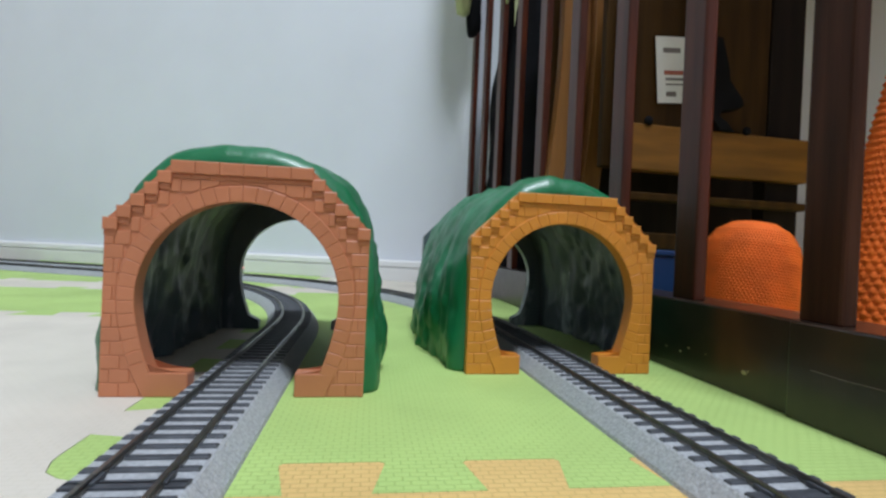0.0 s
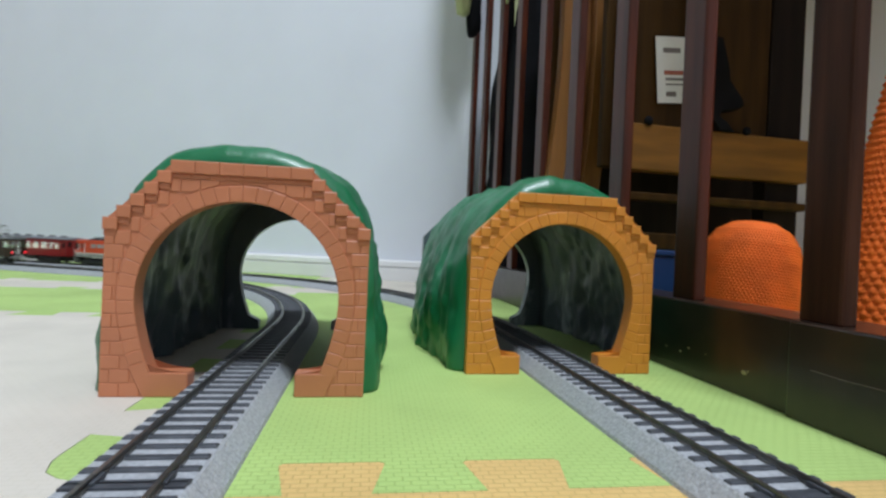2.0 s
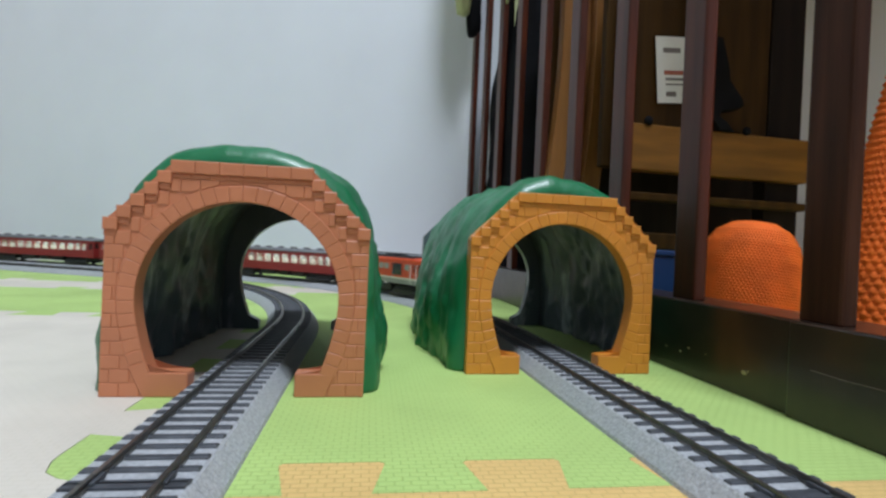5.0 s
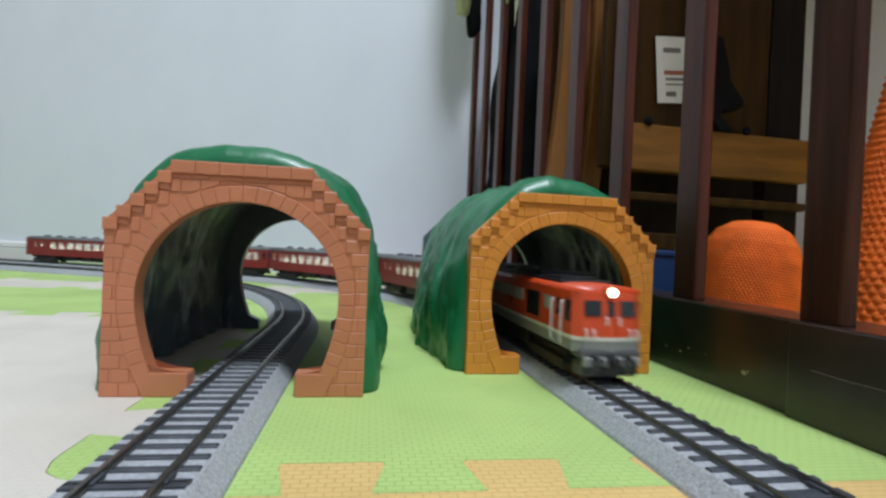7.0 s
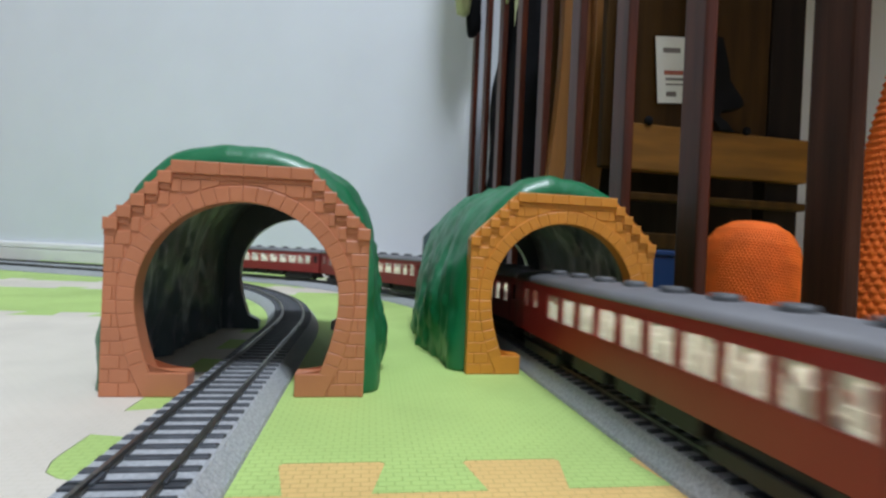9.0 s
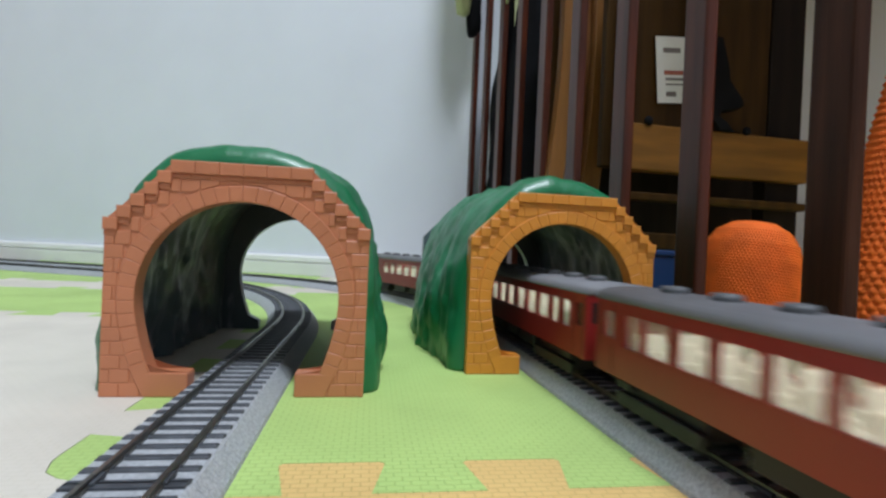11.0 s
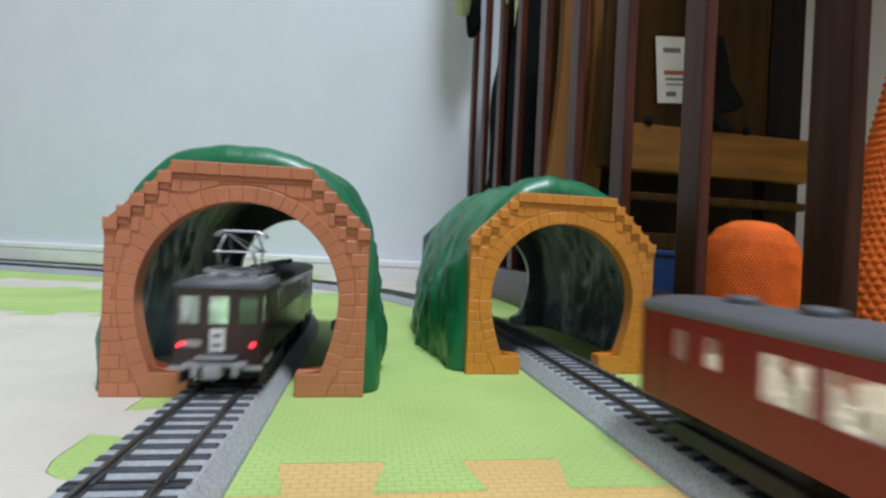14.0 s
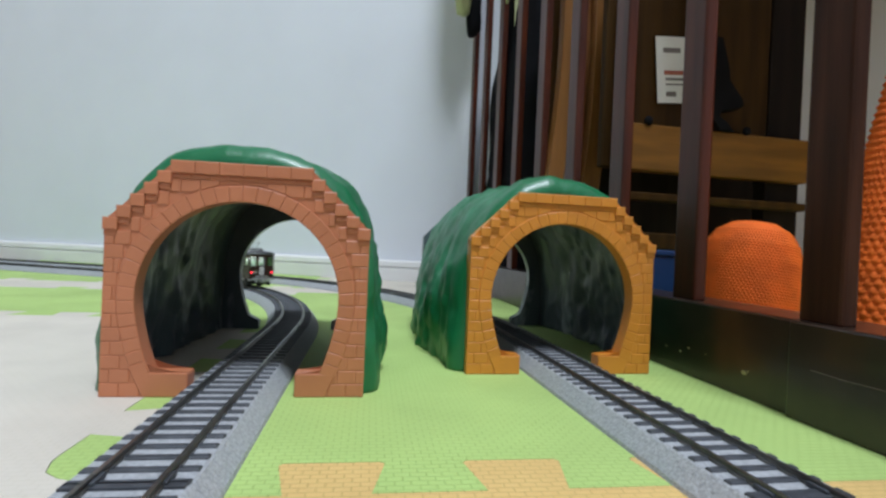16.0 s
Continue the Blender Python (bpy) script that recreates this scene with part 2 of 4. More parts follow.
def foam_mat(u0, u1, v0, v1, material, label, meet=0):
    """A mat in the mats' own axes: u across, v along."""
    g, d = 0.1, 6.2
    ua, ub, va, vb = u0 + g, u1 - g, v0 + g, v1 - g
    out = [(p, va + o) for p, o in edge_run(ua - d, ub - d, -5.4)][:-1]
    right, left = edge_run(va - d, vb - d, 121.5), edge_run(va - d, vb - d, 121.5)
    # where three mats meet, one tab of the cream one reaches into both others
    q = 92 - d + 0.1
    if meet == 1:
        right = [r for r in right if not q - 9.1 < r[0] < q + 9.1]
        k = next(i for i, r in enumerate(right) if r[0] > q)
        right = right[:k] + [(q - 9, -d), (q - 5.5, d * 0.9), (q + 5.5, d * 0.9), (q + 8, -d + 5), (q + 10.5, -d + 1.8), (q + 15, -d + 0.2), (q + 18, -d)] + [r for r in right[k:] if r[0] > q + 18.1]
    if meet == 2:
        out[0] = (ua + d * 0.9, va - d)
        left = [(q, d * 0.9), (q + 5.5, d * 0.9), (q + 8, -d + 5), (q + 10.5, -d + 1.8), (q + 15, -d + 0.2), (q + 18, -d)] + [r for r in left[1:] if r[0] > q + 18.1]
    if meet == 3:
        left = left[:-1] + [(q - 9, -d), (q - 5.5, d * 0.9), (q, d * 0.9)]
    out += [(ub + o, p) for p, o in right][:-1]
    out += [(p, vb + o) for p, o in edge_run(ua - d, ub - d, -5.4)][::-1][:-1]
    out += [(ua + o, p) for p, o in left][::-1][:-1]
    bm = bmesh.new()
    lo = [bm.verts.new((x, y, -MAT_THICK)) for x, y in out]
    mid = [bm.verts.new((x, y, -0.5)) for x, y in out]
    f = bm.faces.new([bm.verts.new((x, y, 0)) for x, y in out])
    hi = list(f.verts)
    bm.faces.new(lo[::-1])
    n = len(out)
    for i in range(n):
        j = (i + 1) % n
        bm.faces.new((lo[i], lo[j], mid[j], mid[i]))
        bm.faces.new((mid[i], mid[j], hi[j], hi[i]))
    c, s = math.cos(radians(WALL_TURN - TURN)), math.sin(radians(WALL_TURN - TURN))
    t = radians(-TURN)
    wx, wy = WALL_AT[0] * math.cos(t) - WALL_AT[1] * math.sin(t), WALL_AT[0] * math.sin(t) + WALL_AT[1] * math.cos(t)
    nrm = Vector((-s, c, 0))
    bm.normal_update()
    bmesh.ops.triangulate(bm, faces=[f for f in bm.faces if len(f.verts) > 4], ngon_method="EAR_CLIP")
    edge = Vector((wx, wy, 0)) - nrm * 9
    if any((v.co - edge).dot(nrm) > 0 for v in bm.verts):
        geom = list(bm.verts) + list(bm.edges) + list(bm.faces)
        bmesh.ops.bisect_plane(bm, geom=geom, plane_co=edge, plane_no=nrm, clear_outer=True)
    if not bm.verts:
        bm.free()
        return
    ob = part("foam_mat", bm, material)
    ob.matrix_world = pose(0, 0, 0, 0, 0, TURN)
    tagged(ob, label, "foam mat", "interlocking foam floor mats")


def mats():
    S = 333
    green = "lime green foam puzzle mat with embossed brick grain"
    cream = "cream foam puzzle mat with embossed brick grain"
    tan = "orange tan foam puzzle mat with embossed brick grain"
    foam_mat(-50, 283, 92, 425, LIME, green, 2)
    foam_mat(-50, 283, -241, 92, TAN, tan, 3)
    foam_mat(-50, 283, 425, 758, CREAM, cream)
    foam_mat(-383, -50, -55, 278, CREAM, cream, 1)
    foam_mat(-383, -50, 278, 405, LIME, green)
    foam_mat(-383, -50, 405, 462, CREAM, cream)
    foam_mat(-383, -50, 462, 795, LIME, green)
    foam_mat(-716, -383, 278, 405, LIME, green)
    foam_mat(-716, -383, 405, 738, LIME, green)
    foam_mat(-716, -383, -55, 278, CREAM, cream)
    foam_mat(-1049, -716, 278, 611, TAN, tan)
    foam_mat(-1049, -716, -55, 278, LIME, green)
    for i, u in enumerate((-1049, -716, -383)):
        foam_mat(u, u + S, -388, -55, (TAN, LIME, CREAM)[i], (tan, green, cream)[i])
        foam_mat(u, u + S, -721, -388, (CREAM, TAN, LIME)[i], (cream, tan, green)[i])
    foam_mat(-50, 283, -574, -241, LIME, green)
    foam_mat(283, 616, 92, 425, TAN, tan)
    foam_mat(283, 616, 425, 758, LIME, green)
    foam_mat(283, 616, -241, 92, CREAM, cream)


mats()


# ---- railway ----
def route(x, y, deg, runs):
    """A closed line of straights (length) and left-hand arcs (radius, degrees)."""
    rows, s, h = [], 0.0, radians(deg)
    for run in runs:
        if len(run) == 1:
            rows.append((s, run[0], x, y, h, 0.0))
            x, y, s = x + run[0] * math.cos(h), y + run[0] * math.sin(h), s + run[0]
        else:
            r, a = run[0], radians(run[1])
            rows.append((s, r * a, x, y, h, 1 / r))
            x, y = x + r * (math.sin(h + a) - math.sin(h)), y - r * (math.cos(h + a) - math.cos(h))
            h, s = h + a, s + r * a
    return rows, s


def along(line, s):
    rows, lap = line
    s = s % lap
    for s0, n, x, y, h, k in rows:
        if s < s0 + n:
            break
    d = s - s0
    if k == 0:
        return x + d * math.cos(h), y + d * math.sin(h), h
    return x + (math.sin(h + k * d) - math.sin(h)) / k, y - (math.cos(h + k * d) - math.cos(h)) / k, h + k * d


def oval(x, y, deg, straight, radius, far, tight, back):
    """A loop whose near straight starts at (x, y)."""
    t = radians(67.5)
    wide = (radius * (1 - math.cos(t)) + far * math.sin(t) + tight * (1 + math.cos(t))) / 2
    home = straight + radius * math.sin(t) + far * math.cos(t) - tight * math.sin(t) + back
    return route(x, y, deg, [(straight,), (radius, 67.5), (far,), (tight, 112.5), (home,), (wide, 180), (back,)])


INNER = oval(-45.66, 75.36, 98.187, 139, 315, 150, 150, 115)
OUTER = oval(59.08, 81.61, 100.174, 154, 350, 280, 282, 150)
RAIL_TOP = 6.15
GAUGE = 5.1
SLEEPER_STEP = 4.606


def sweep(bm, line, s0, s1, profile, closed_profile=True):
    step = 6.0
    n = max(1, int((s1 - s0) / step))
    prev = None
    for i in range(n + 1):
        x, y, h = along(line, s0 + (s1 - s0) * i / n - (1e-4 if i == n else 0))
        rx, ry = math.sin(h), -math.cos(h)
        ring = [bm.verts.new((x + rx * o, y + ry * o, z)) for o, z in profile]
        if prev:
            m = len(ring)
            for k in range(m if closed_profile else m - 1):
                bm.faces.new((prev[k], prev[(k + 1) % m], ring[(k + 1) % m], ring[k]))
        else:
            bm.faces.new(ring)
        prev = ring
    bm.faces.new(prev[::-1])


def sleeper_mesh():
    bm = bmesh.new()
    add_box(bm, -8.9, 8.9, -0.85, 0.85, 4.3, 5.15)
    bmesh.ops.bevel(bm, geom=[e for e in bm.edges if all(v.co.z > 5 for v in e.verts)], offset=0.25, segments=1, affect="EDGES")
    for c in (-GAUGE, GAUGE):
        for d in (-0.8, 0.8):
            add_box(bm, c + d - 0.22, c + d + 0.22, -0.4, 0.4, 5.0, 5.32)
    for v in bm.verts:
        v.co *= M
    bmesh.ops.recalc_face_normals(bm, faces=bm.faces)
    me = bpy.data.meshes.new("sleeper")
    bm.to_mesh(me)
    bm.free()
    me.materials.append(SLEEPER)
    return me


SLEEPER_MESH = sleeper_mesh()


def track(line, s0, s1, single, label):
    t = thing("railway_track", label, "model track", group="model railway track sections")
    bm = bmesh.new()
    sweep(bm, line, s0 + 0.08, s1 - 0.08, [(-12.5, 0.02), (-12.2, 0.9), (-9.3, 4.4), (-8.8, 4.7), (8.8, 4.7), (9.3, 4.4), (12.2, 0.9), (12.5, 0.02)])
    part("roadbed", bm, BALLAST, t, "grey ballast shoulder")
    for side in (-1, 1):
        bm = bmesh.new()
        c = side * GAUGE
        sweep(bm, line, s0 + 0.08, s1 - 0.08, [(c - 0.62, 4.75), (c - 0.62, 5.25), (c - 0.3, 5.4), (c - 0.3, 5.75), (c - 0.45, 5.9), (c - 0.4, RAIL_TOP), (c + 0.4, RAIL_TOP), (c + 0.45, 5.9), (c + 0.3, 5.75), (c + 0.3, 5.4), (c + 0.62, 5.25), (c + 0.62, 4.75)])
        part("rail", bm, RAIL, t, "thin metal rail")
    for side in (-1, 1):
        x, y, h = along(line, s0 + 0.4)
        bm = bmesh.new()
        c = side * GAUGE
        add_box(bm, c - 1.0, c + 1.0, -2.0, 2.0, 4.7, 5.7, bevel=0.2, m=Matrix.Translation((x, y, 0)) @ Matrix.Rotation(h - math.pi / 2, 4, "Z"))
        part("rail_joiner", bm, SLEEPER, t, "black rail joiner clip")
    n0, n1 = math.ceil(s0 / SLEEPER_STEP - 1e-6), math.ceil(s1 / SLEEPER_STEP - 1e-6)
    rest = None
    for i in range(n0, n1):
        x, y, h = along(line, i * SLEEPER_STEP)
        if single:
            o = new("sleeper", SLEEPER_MESH)
            o.parent = t
            o.matrix_basis = pose(x * M, y * M, 0, 0, 0, math.degrees(h) - 90)
        else:
            rest = rest or bmesh.new()
            add_box(rest, -8.7, 8.7, -0.95, 0.95, 4.3, 5.15, m=Matrix.Translation((x, y, 0)) @ Matrix.Rotation(h - math.pi / 2, 4, "Z"))
    if rest:
        tagged(part("sleeper", rest, SLEEPER, t), kind="stuff")


def railway():
    near = "straight grey plastic model railway track on foam mat"
    bend = "curved grey plastic model railway track on foam mat"
    for line in (INNER, OUTER):
        lap = line[1]
        for s0, n, x, y, h, k in line[0]:
            m = max(1, round(n / 190))
            for i in range(m):
                single = s0 < 500 and i < 2 and s0 < 140
                track(line, s0 + n * i / m, s0 + n * (i + 1) / m, single, bend if k else near)


railway()


# ---- tunnels ----
CX0, CZ0, RAD = 33.2, 26.0, 25.8


def mouth(n=40):
    """Half-way round the opening from the left foot to the right one: (x, z)."""
    pts = []
    for i in range(9):
        z = 6.4 + (CZ0 - 6.4) * i / 9
        pts.append((CX0 - RAD + 4.4 * ((CZ0 - z) / 19.6) ** 1.7, z))
    for i in range(n + 1):
        a = math.pi * (1 - i / n)
        pts.append((CX0 + RAD * math.cos(a), CZ0 + RAD * math.sin(a)))
    pts += [(2 * CX0 - x, z) for x, z in pts[:9][::-1]]
    return pts


def ring_out(pts, d):
    out = []
    n = len(pts)
    for i, (x, z) in enumerate(pts):
        a, b = pts[max(i - 1, 0)], pts[min(i + 1, n - 1)]
        tx, tz = b[0] - a[0], b[1] - a[1]
        ln = math.hypot(tx, tz)
        out.append((x - tz / ln * d, z + tx / ln * d))
    return out


STEPS = 5
RISE = 3.14
RING = 4.3


def outline():
    """The outside of the portal, from the left foot round to the right one."""
    pts = [(-0.2, 0), (-0.3, 45.6), (15.4, 61.0)]
    return pts + [(2 * CX0 - x, z) for x, z in pts[::-1]]


def portal(parent, material, y0, y1, far, foot_l=16.5, foot_r=49.9):
    """A moulded stone front between y0 and y1; the carved face is at y0, or at y1 for the far one."""
    f, back = (y1, y0) if far else (y0, y1)
    d = -1 if far else 1
    bm = bmesh.new()
    fh = 4.0 if far else 6.4
    inner = [(foot_l, 0), (foot_l, fh)] + mouth() + [(foot_r, fh), (foot_r, 0)]
    outer = [(CX0 + (x - CX0) * 1.035, z * 1.035) for x, z in outline()] if far else outline()
    core = f + d * 0.05
    # the plate is bridged between the outside and the opening in matched steps
    def resample(pts, n):
        ls = [0]
        for a, b in zip(pts, pts[1:]):
            ls.append(ls[-1] + math.hypot(b[0] - a[0], b[1] - a[1]))
        res, j = [], 0
        for i in range(n):
            s = ls[-1] * i / (n - 1)
            while j < len(pts) - 2 and ls[j + 1] < s:
                j += 1
            w = (s - ls[j]) / max(1e-9, ls[j + 1] - ls[j])
            res.append((pts[j][0] + (pts[j + 1][0] - pts[j][0]) * w, pts[j][1] + (pts[j + 1][1] - pts[j][1]) * w))
        return res
    loops = []
    for y in (core, back):
        loops.append(([bm.verts.new((x, y, z)) for x, z in resample(outer, 160)], [bm.verts.new((x, y, z)) for x, z in resample(inner, 160)]))
    (oa, ia), (ob_, ib) = loops
    for k in range(159):
        bm.faces.new((oa[k], oa[k + 1], ia[k + 1], ia[k]))
        bm.faces.new((ob_[k], ib[k], ib[k + 1], ob_[k + 1]))
        bm.faces.new((oa[k], ob_[k], ob_[k + 1], oa[k + 1]))
        bm.faces.new((ia[k], ia[k + 1], ib[k + 1], ib[k]))
    for k in (0, 159):
        bm.faces.new((oa[k], ia[k], ib[k], ob_[k]))
    front = part("portal_plate", bm, material, parent)
    if far:
        return

    def block(poly, depth, name="brick"):
        bm = bmesh.new()
        cx = sum(p[0] for p in poly) / len(poly)
        cz = sum(p[1] for p in poly) / len(poly)
        a = [bm.verts.new((x, core + 0.3, z)) for x, z in poly]
        b = [bm.verts.new((x, f - depth + 0.14, z)) for x, z in poly]
        edge = 0.24
        c = [bm.verts.new((x + max(-edge, min(edge, (cx - x) * 0.5)), f - depth, z + max(-edge, min(edge, (cz - z) * 0.5)))) for x, z in poly]
        n = len(poly)
        bm.faces.new(c)
        for k in range(n):
            j = (k + 1) % n
            bm.faces.new((a[k], a[j], b[j], b[k]))
            bm.faces.new((b[k], b[j], c[j], c[k]))
        part(name, bm, material, front)

    # stones round the arch
    inn = mouth(44)
    count = 38
    rim = resample(inn, count + 1)
    rim_out = ring_out(resample(inn, count + 1), RING)
    for k in range(count):
        p = [rim[k], rim[k + 1], rim_out[k + 1], rim_out[k]]
        c = (sum(q[0] for q in p) / 4, sum(q[1] for q in p) / 4)
        p = [(c[0] + (x - c[0]) * 0.985, c[1] + (z - c[1]) * 0.985) for x, z in p]
        block(p, 0.34 + 0.10 * random.random(), "arch_stone")

    def arch_x(z):
        """Half the width that the ring of stones takes up at a height."""
        if z >= CZ0 + RAD + RING:
            return 0.0
        if z >= CZ0:
            return math.sqrt(max(0, (RAD + RING + 0.1) ** 2 - (z - CZ0) ** 2))
        return RAD + RING + 0.1 - 4.4 * ((CZ0 - max(z, 0)) / 19.6) ** 1.7

    def side_x(z):
        if z <= 43:
            return -0.3
        return -0.5 + RISE * math.ceil((z - 43) / RISE)
    # the ring runs out into a foot on either side
    for side in (0, 1):
        toe = 2 * CX0 - foot_r if side else foot_l
        for zs in ([(0.1, 3.0), (3.1, 6.35)] if toe - rim[0][0] < 3 else [(0.1, 6.35)]):
            lo, hi = zs
            p = [(CX0 - arch_x(lo) + 0.05, lo), (toe - 0.1, lo), (toe - 0.1, hi), (CX0 - arch_x(hi) + 0.05, hi)]
            block([(2 * CX0 - x, z) for x, z in p][::-1] if side else p, 0.4, "foot_stone")
    # level courses, cut where they meet the ring and the steps
    z, row = 0.1, 0
    while z < 58.2:
        z1 = min(z + 3.56, 58.3)
        lo, hi = z + 0.05, z1 - 0.05
        left = side_x(hi)
        for side in (0, 1):
            reach = CX0 - arch_x(lo) if arch_x(hi) > 0 else CX0
            cut = left - (2.4 if row % 2 else 0.0)
            while cut < reach:
                a, b = max(left, cut) + 0.05, min(reach, cut + 4.8) - 0.05
                cut += 4.8
                zs = [lo + (hi - lo) * k / 4 for k in range(5)]
                zs = [q for q in zs if min(b, CX0 - arch_x(q)) - a > 0.25]
                if len(zs) < 2:
                    continue
                p = [(a, zs[0])] + [(min(b, CX0 - arch_x(q)), q) for q in zs] + [(a, zs[-1])]
                block([(2 * CX0 - x, q) for x, q in p][::-1] if side else p, 0.18 + 0.14 * random.random())
        z, row = z1, row + 1
    # proud steps up either shoulder and the coping across the top
    for side in (0, 1):
        for i in range(STEPS):
            x, zt = -0.5 + RISE * i, 46.2 + RISE * i
            q = [(x, zt - RISE), (x + RISE + 0.3, zt - RISE), (x + RISE + 0.3, zt), (x, zt)]
            block([(2 * CX0 - a, b) for a, b in q][::-1] if side else q, 1.05, "step_block")
            q = [(x + 0.1, zt - RISE - 1.5), (x + RISE, zt - RISE - 1.5), (x + RISE, zt - RISE - 0.05), (x + 0.1, zt - RISE - 0.05)]
            block([(2 * CX0 - a, b) for a, b in q][::-1] if side else q, 0.5, "corbel")
    w = (2 * CX0 - 2 * 15.2) / 6
    for k in range(6):
        x = 15.2 + w * k
        block([(x + 0.03, 58.4), (x + w - 0.03, 58.4), (x + w - 0.03, 61.7), (x + 0.03, 61.7)], 1.1, "coping_stone")


def hill(parent, length, seed, bulge, square):
    """The green rock cover: an outside and an inside skin joined at both ends."""
    rows, cols = 56, 96
    off = Vector((seed * 7.3, seed * 3.1, seed))
    for name, shrink, material in (("hill_shell", 0.0, HILL), ("tunnel_lining", 3.0, CAVE)):
        bm = bmesh.new()
        skins = []
        for sh in ((shrink, shrink + 1.4) if shrink == 0 else (shrink - 1.5, shrink)):
            grid = []
            for r in range(rows + 1):
                w = (2.6 + (length - 3.6) * r / rows) if shrink == 0 else (5.2 + (length - 10.4) * r / rows)
                mid = math.sin(math.pi * r / rows) ** 0.6
                ring = []
                for c in range(cols + 1):
                    a = math.pi * (1 - c / cols)
                    ca, sa = math.cos(a), math.sin(a)
                    n = square
                    rad = 1 / ((abs(ca) / 35.6) ** n + (abs(sa) / 64.5) ** n) ** (1 / n)
                    p = Vector((ca * 3.0, w * 0.055, sa * 1.1)) + off
                    low = 1 - sa ** 2
                    ridge = noise.noise(p * 1.0) * 2.6 + noise.noise(p * 2.6) * 1.7
                    rib = 1 - abs(noise.noise(Vector((w * 0.085, ca * 1.3 + sa * 0.5, 3.3)) + off)) * 2
                    cleft = abs(noise.noise(Vector((w * 0.16, sa * 1.6, 8.1)) + off))
                    rad += (ridge + rib * 2.2 * low - (0.3 - min(0.3, cleft)) * 6.0 * low) * (0.30 + 0.70 * mid)
                    rad += bulge * mid * (abs(ca) ** 0.7) - sh
                    rad += (noise.noise(p * 6.5) * 1.0 + noise.noise(p * 13) * 0.55) * (0.3 + 0.7 * mid)
                    if shrink == 0:
                        rad -= 4.2 * math.exp(-r * 1.6)
                    if sh == 0:
                        rad += 0.6 + 1.2 * math.exp(-((c / cols - 0.5) / 0.2) ** 2) + 1.4 * math.exp(-((c / cols - 0.48) / 0.07) ** 2)
                    ring.append(bm.verts.new((CX0 + ca * rad, w, max(0.05, sa * rad))))
                grid.append(ring)
            skins.append(grid)
            for r in range(rows):
                for c in range(cols):
                    bm.faces.new((grid[r][c], grid[r][c + 1], grid[r + 1][c + 1], grid[r + 1][c]))
        o, i = skins
        for r in (0, rows):
            for c in range(cols):
                bm.faces.new((o[r][c], o[r][c + 1], i[r][c + 1], i[r][c]))
        for c in (0, cols):
            for r in range(rows):
                bm.faces.new((o[r][c], o[r + 1][c], i[r + 1][c], i[r][c]))
        smooth(part(name, bm, material, parent, "glossy green rocky cover" if shrink == 0 else "dark marbled green inside"))


def tunnel(x, y, deg, material, label, seed, bulge, square, feet):
    t = thing("toy_tunnel", label, "toy tunnel", at_plan(x, y, 0, deg), "toy tunnels")
    portal(t, material, 0, 5.0, False, *feet)
    portal(t, CAVE, 105.5, 110, True)
    hill(t, 110, seed, bulge, square)


tunnel(-86.2, 128.6, 8.2, RUST_BRICK, "green rock toy tunnel with rust red brick portal", 1.0, 1.8, 3.35, (21.2, 48.2))
tunnel(9.6, 167.9, 10.2, ORANGE_BRICK, "green rock toy tunnel with ochre orange brick portal", 2.0, 5.0, 2.8, (18.4, 47.0))


# ---- the slatted cot and what it holds ----
def cot():
    t = thing("cot", "dark brown wooden slatted cot standing on foam mats", "cot", at_plan(85.3, 203, 0, 10))
    part("bottom_rail", box(0, 22, -66, 378, 0, 26.5, bevel=0.7), BLACKWOOD, t, "near black lacquered rail")
    part("bottom_rail", box(-1.6, 22, -420, -66.1, 0, 26.5, bevel=0.7), BLACKWOOD, t, "near black lacquered rail")
    part("post", box(1.0, 6.0, -79, -66.4, 26, 620, bevel=1.0), POSTWOOD, t, "thick corner post")
    for k in range(8):
        y = -6.5 + 54.6 * k
        part("bar", box(4, 9, y - 13, y, 26, 600, bevel=1.0), DARKWOOD, t)
    part("top_rail", box(0, 20, -80, 378, 600, 630, bevel=3), DARKWOOD, t)
    # unseen base, cut and placed so that it shades the chair's upper part
    part("shading_base", box(52, 530, -10, 345, 318, 338, bevel=1), PINE, t, "unseen wooden bed base placed to shade the chair")
    part("back_rail", box(540, 562, -420, 150, 0, 26.5, bevel=1.4), BLACKWOOD, t)
    part("side_board", box(548, 560, -420, 150, 40, 420, bevel=1.4), DARKWOOD, t)
    for y, z, r in ((-10.6, 8.1, 0.5), (-18.8, 7.7, 0.55), (-23.4, 9.9, 0.55), (-32.5, 9.5, 0.3), (-49.5, 7.7, 0.9), (-51, 8.4, 0.4)):
        bm = bmesh.new()
        n = 7
        vs = [bm.verts.new((-0.12, y + r * (1 + 0.5 * random.random()) * math.cos(a), z + r * 0.8 * math.sin(a))) for a in [2 * math.pi * k / n for k in range(n)]]
        top = bm.verts.new((-0.3, y, z))
        for k in range(n):
            bm.faces.new((vs[k], vs[(k + 1) % n], top))
        part("paint_chip", bm, CHIP, t, "pale chip in the lacquer")
    bm = bmesh.new()
    add_tube(bm, [(-1.62, -73.6, 14.5), (-1.66, -82, 14.2), (-1.62, -93, 14.5), (-1.62, -130, 15)], 0.16, 5)
    part("scratch", bm, SCRATCH, t, "long grey scratch in the lacquer")


cot()


def bolt(parent, x, z):
    bm = bmesh.new()
    add_lathe(bm, [(2.6, 0), (2.9, -0.8), (2.3, -1.8), (1.0, -2.4)], 14, (x, 0, z), "y")
    smooth(part("bolt", bm, BLACKCLOTH, parent, "black bolt head"))


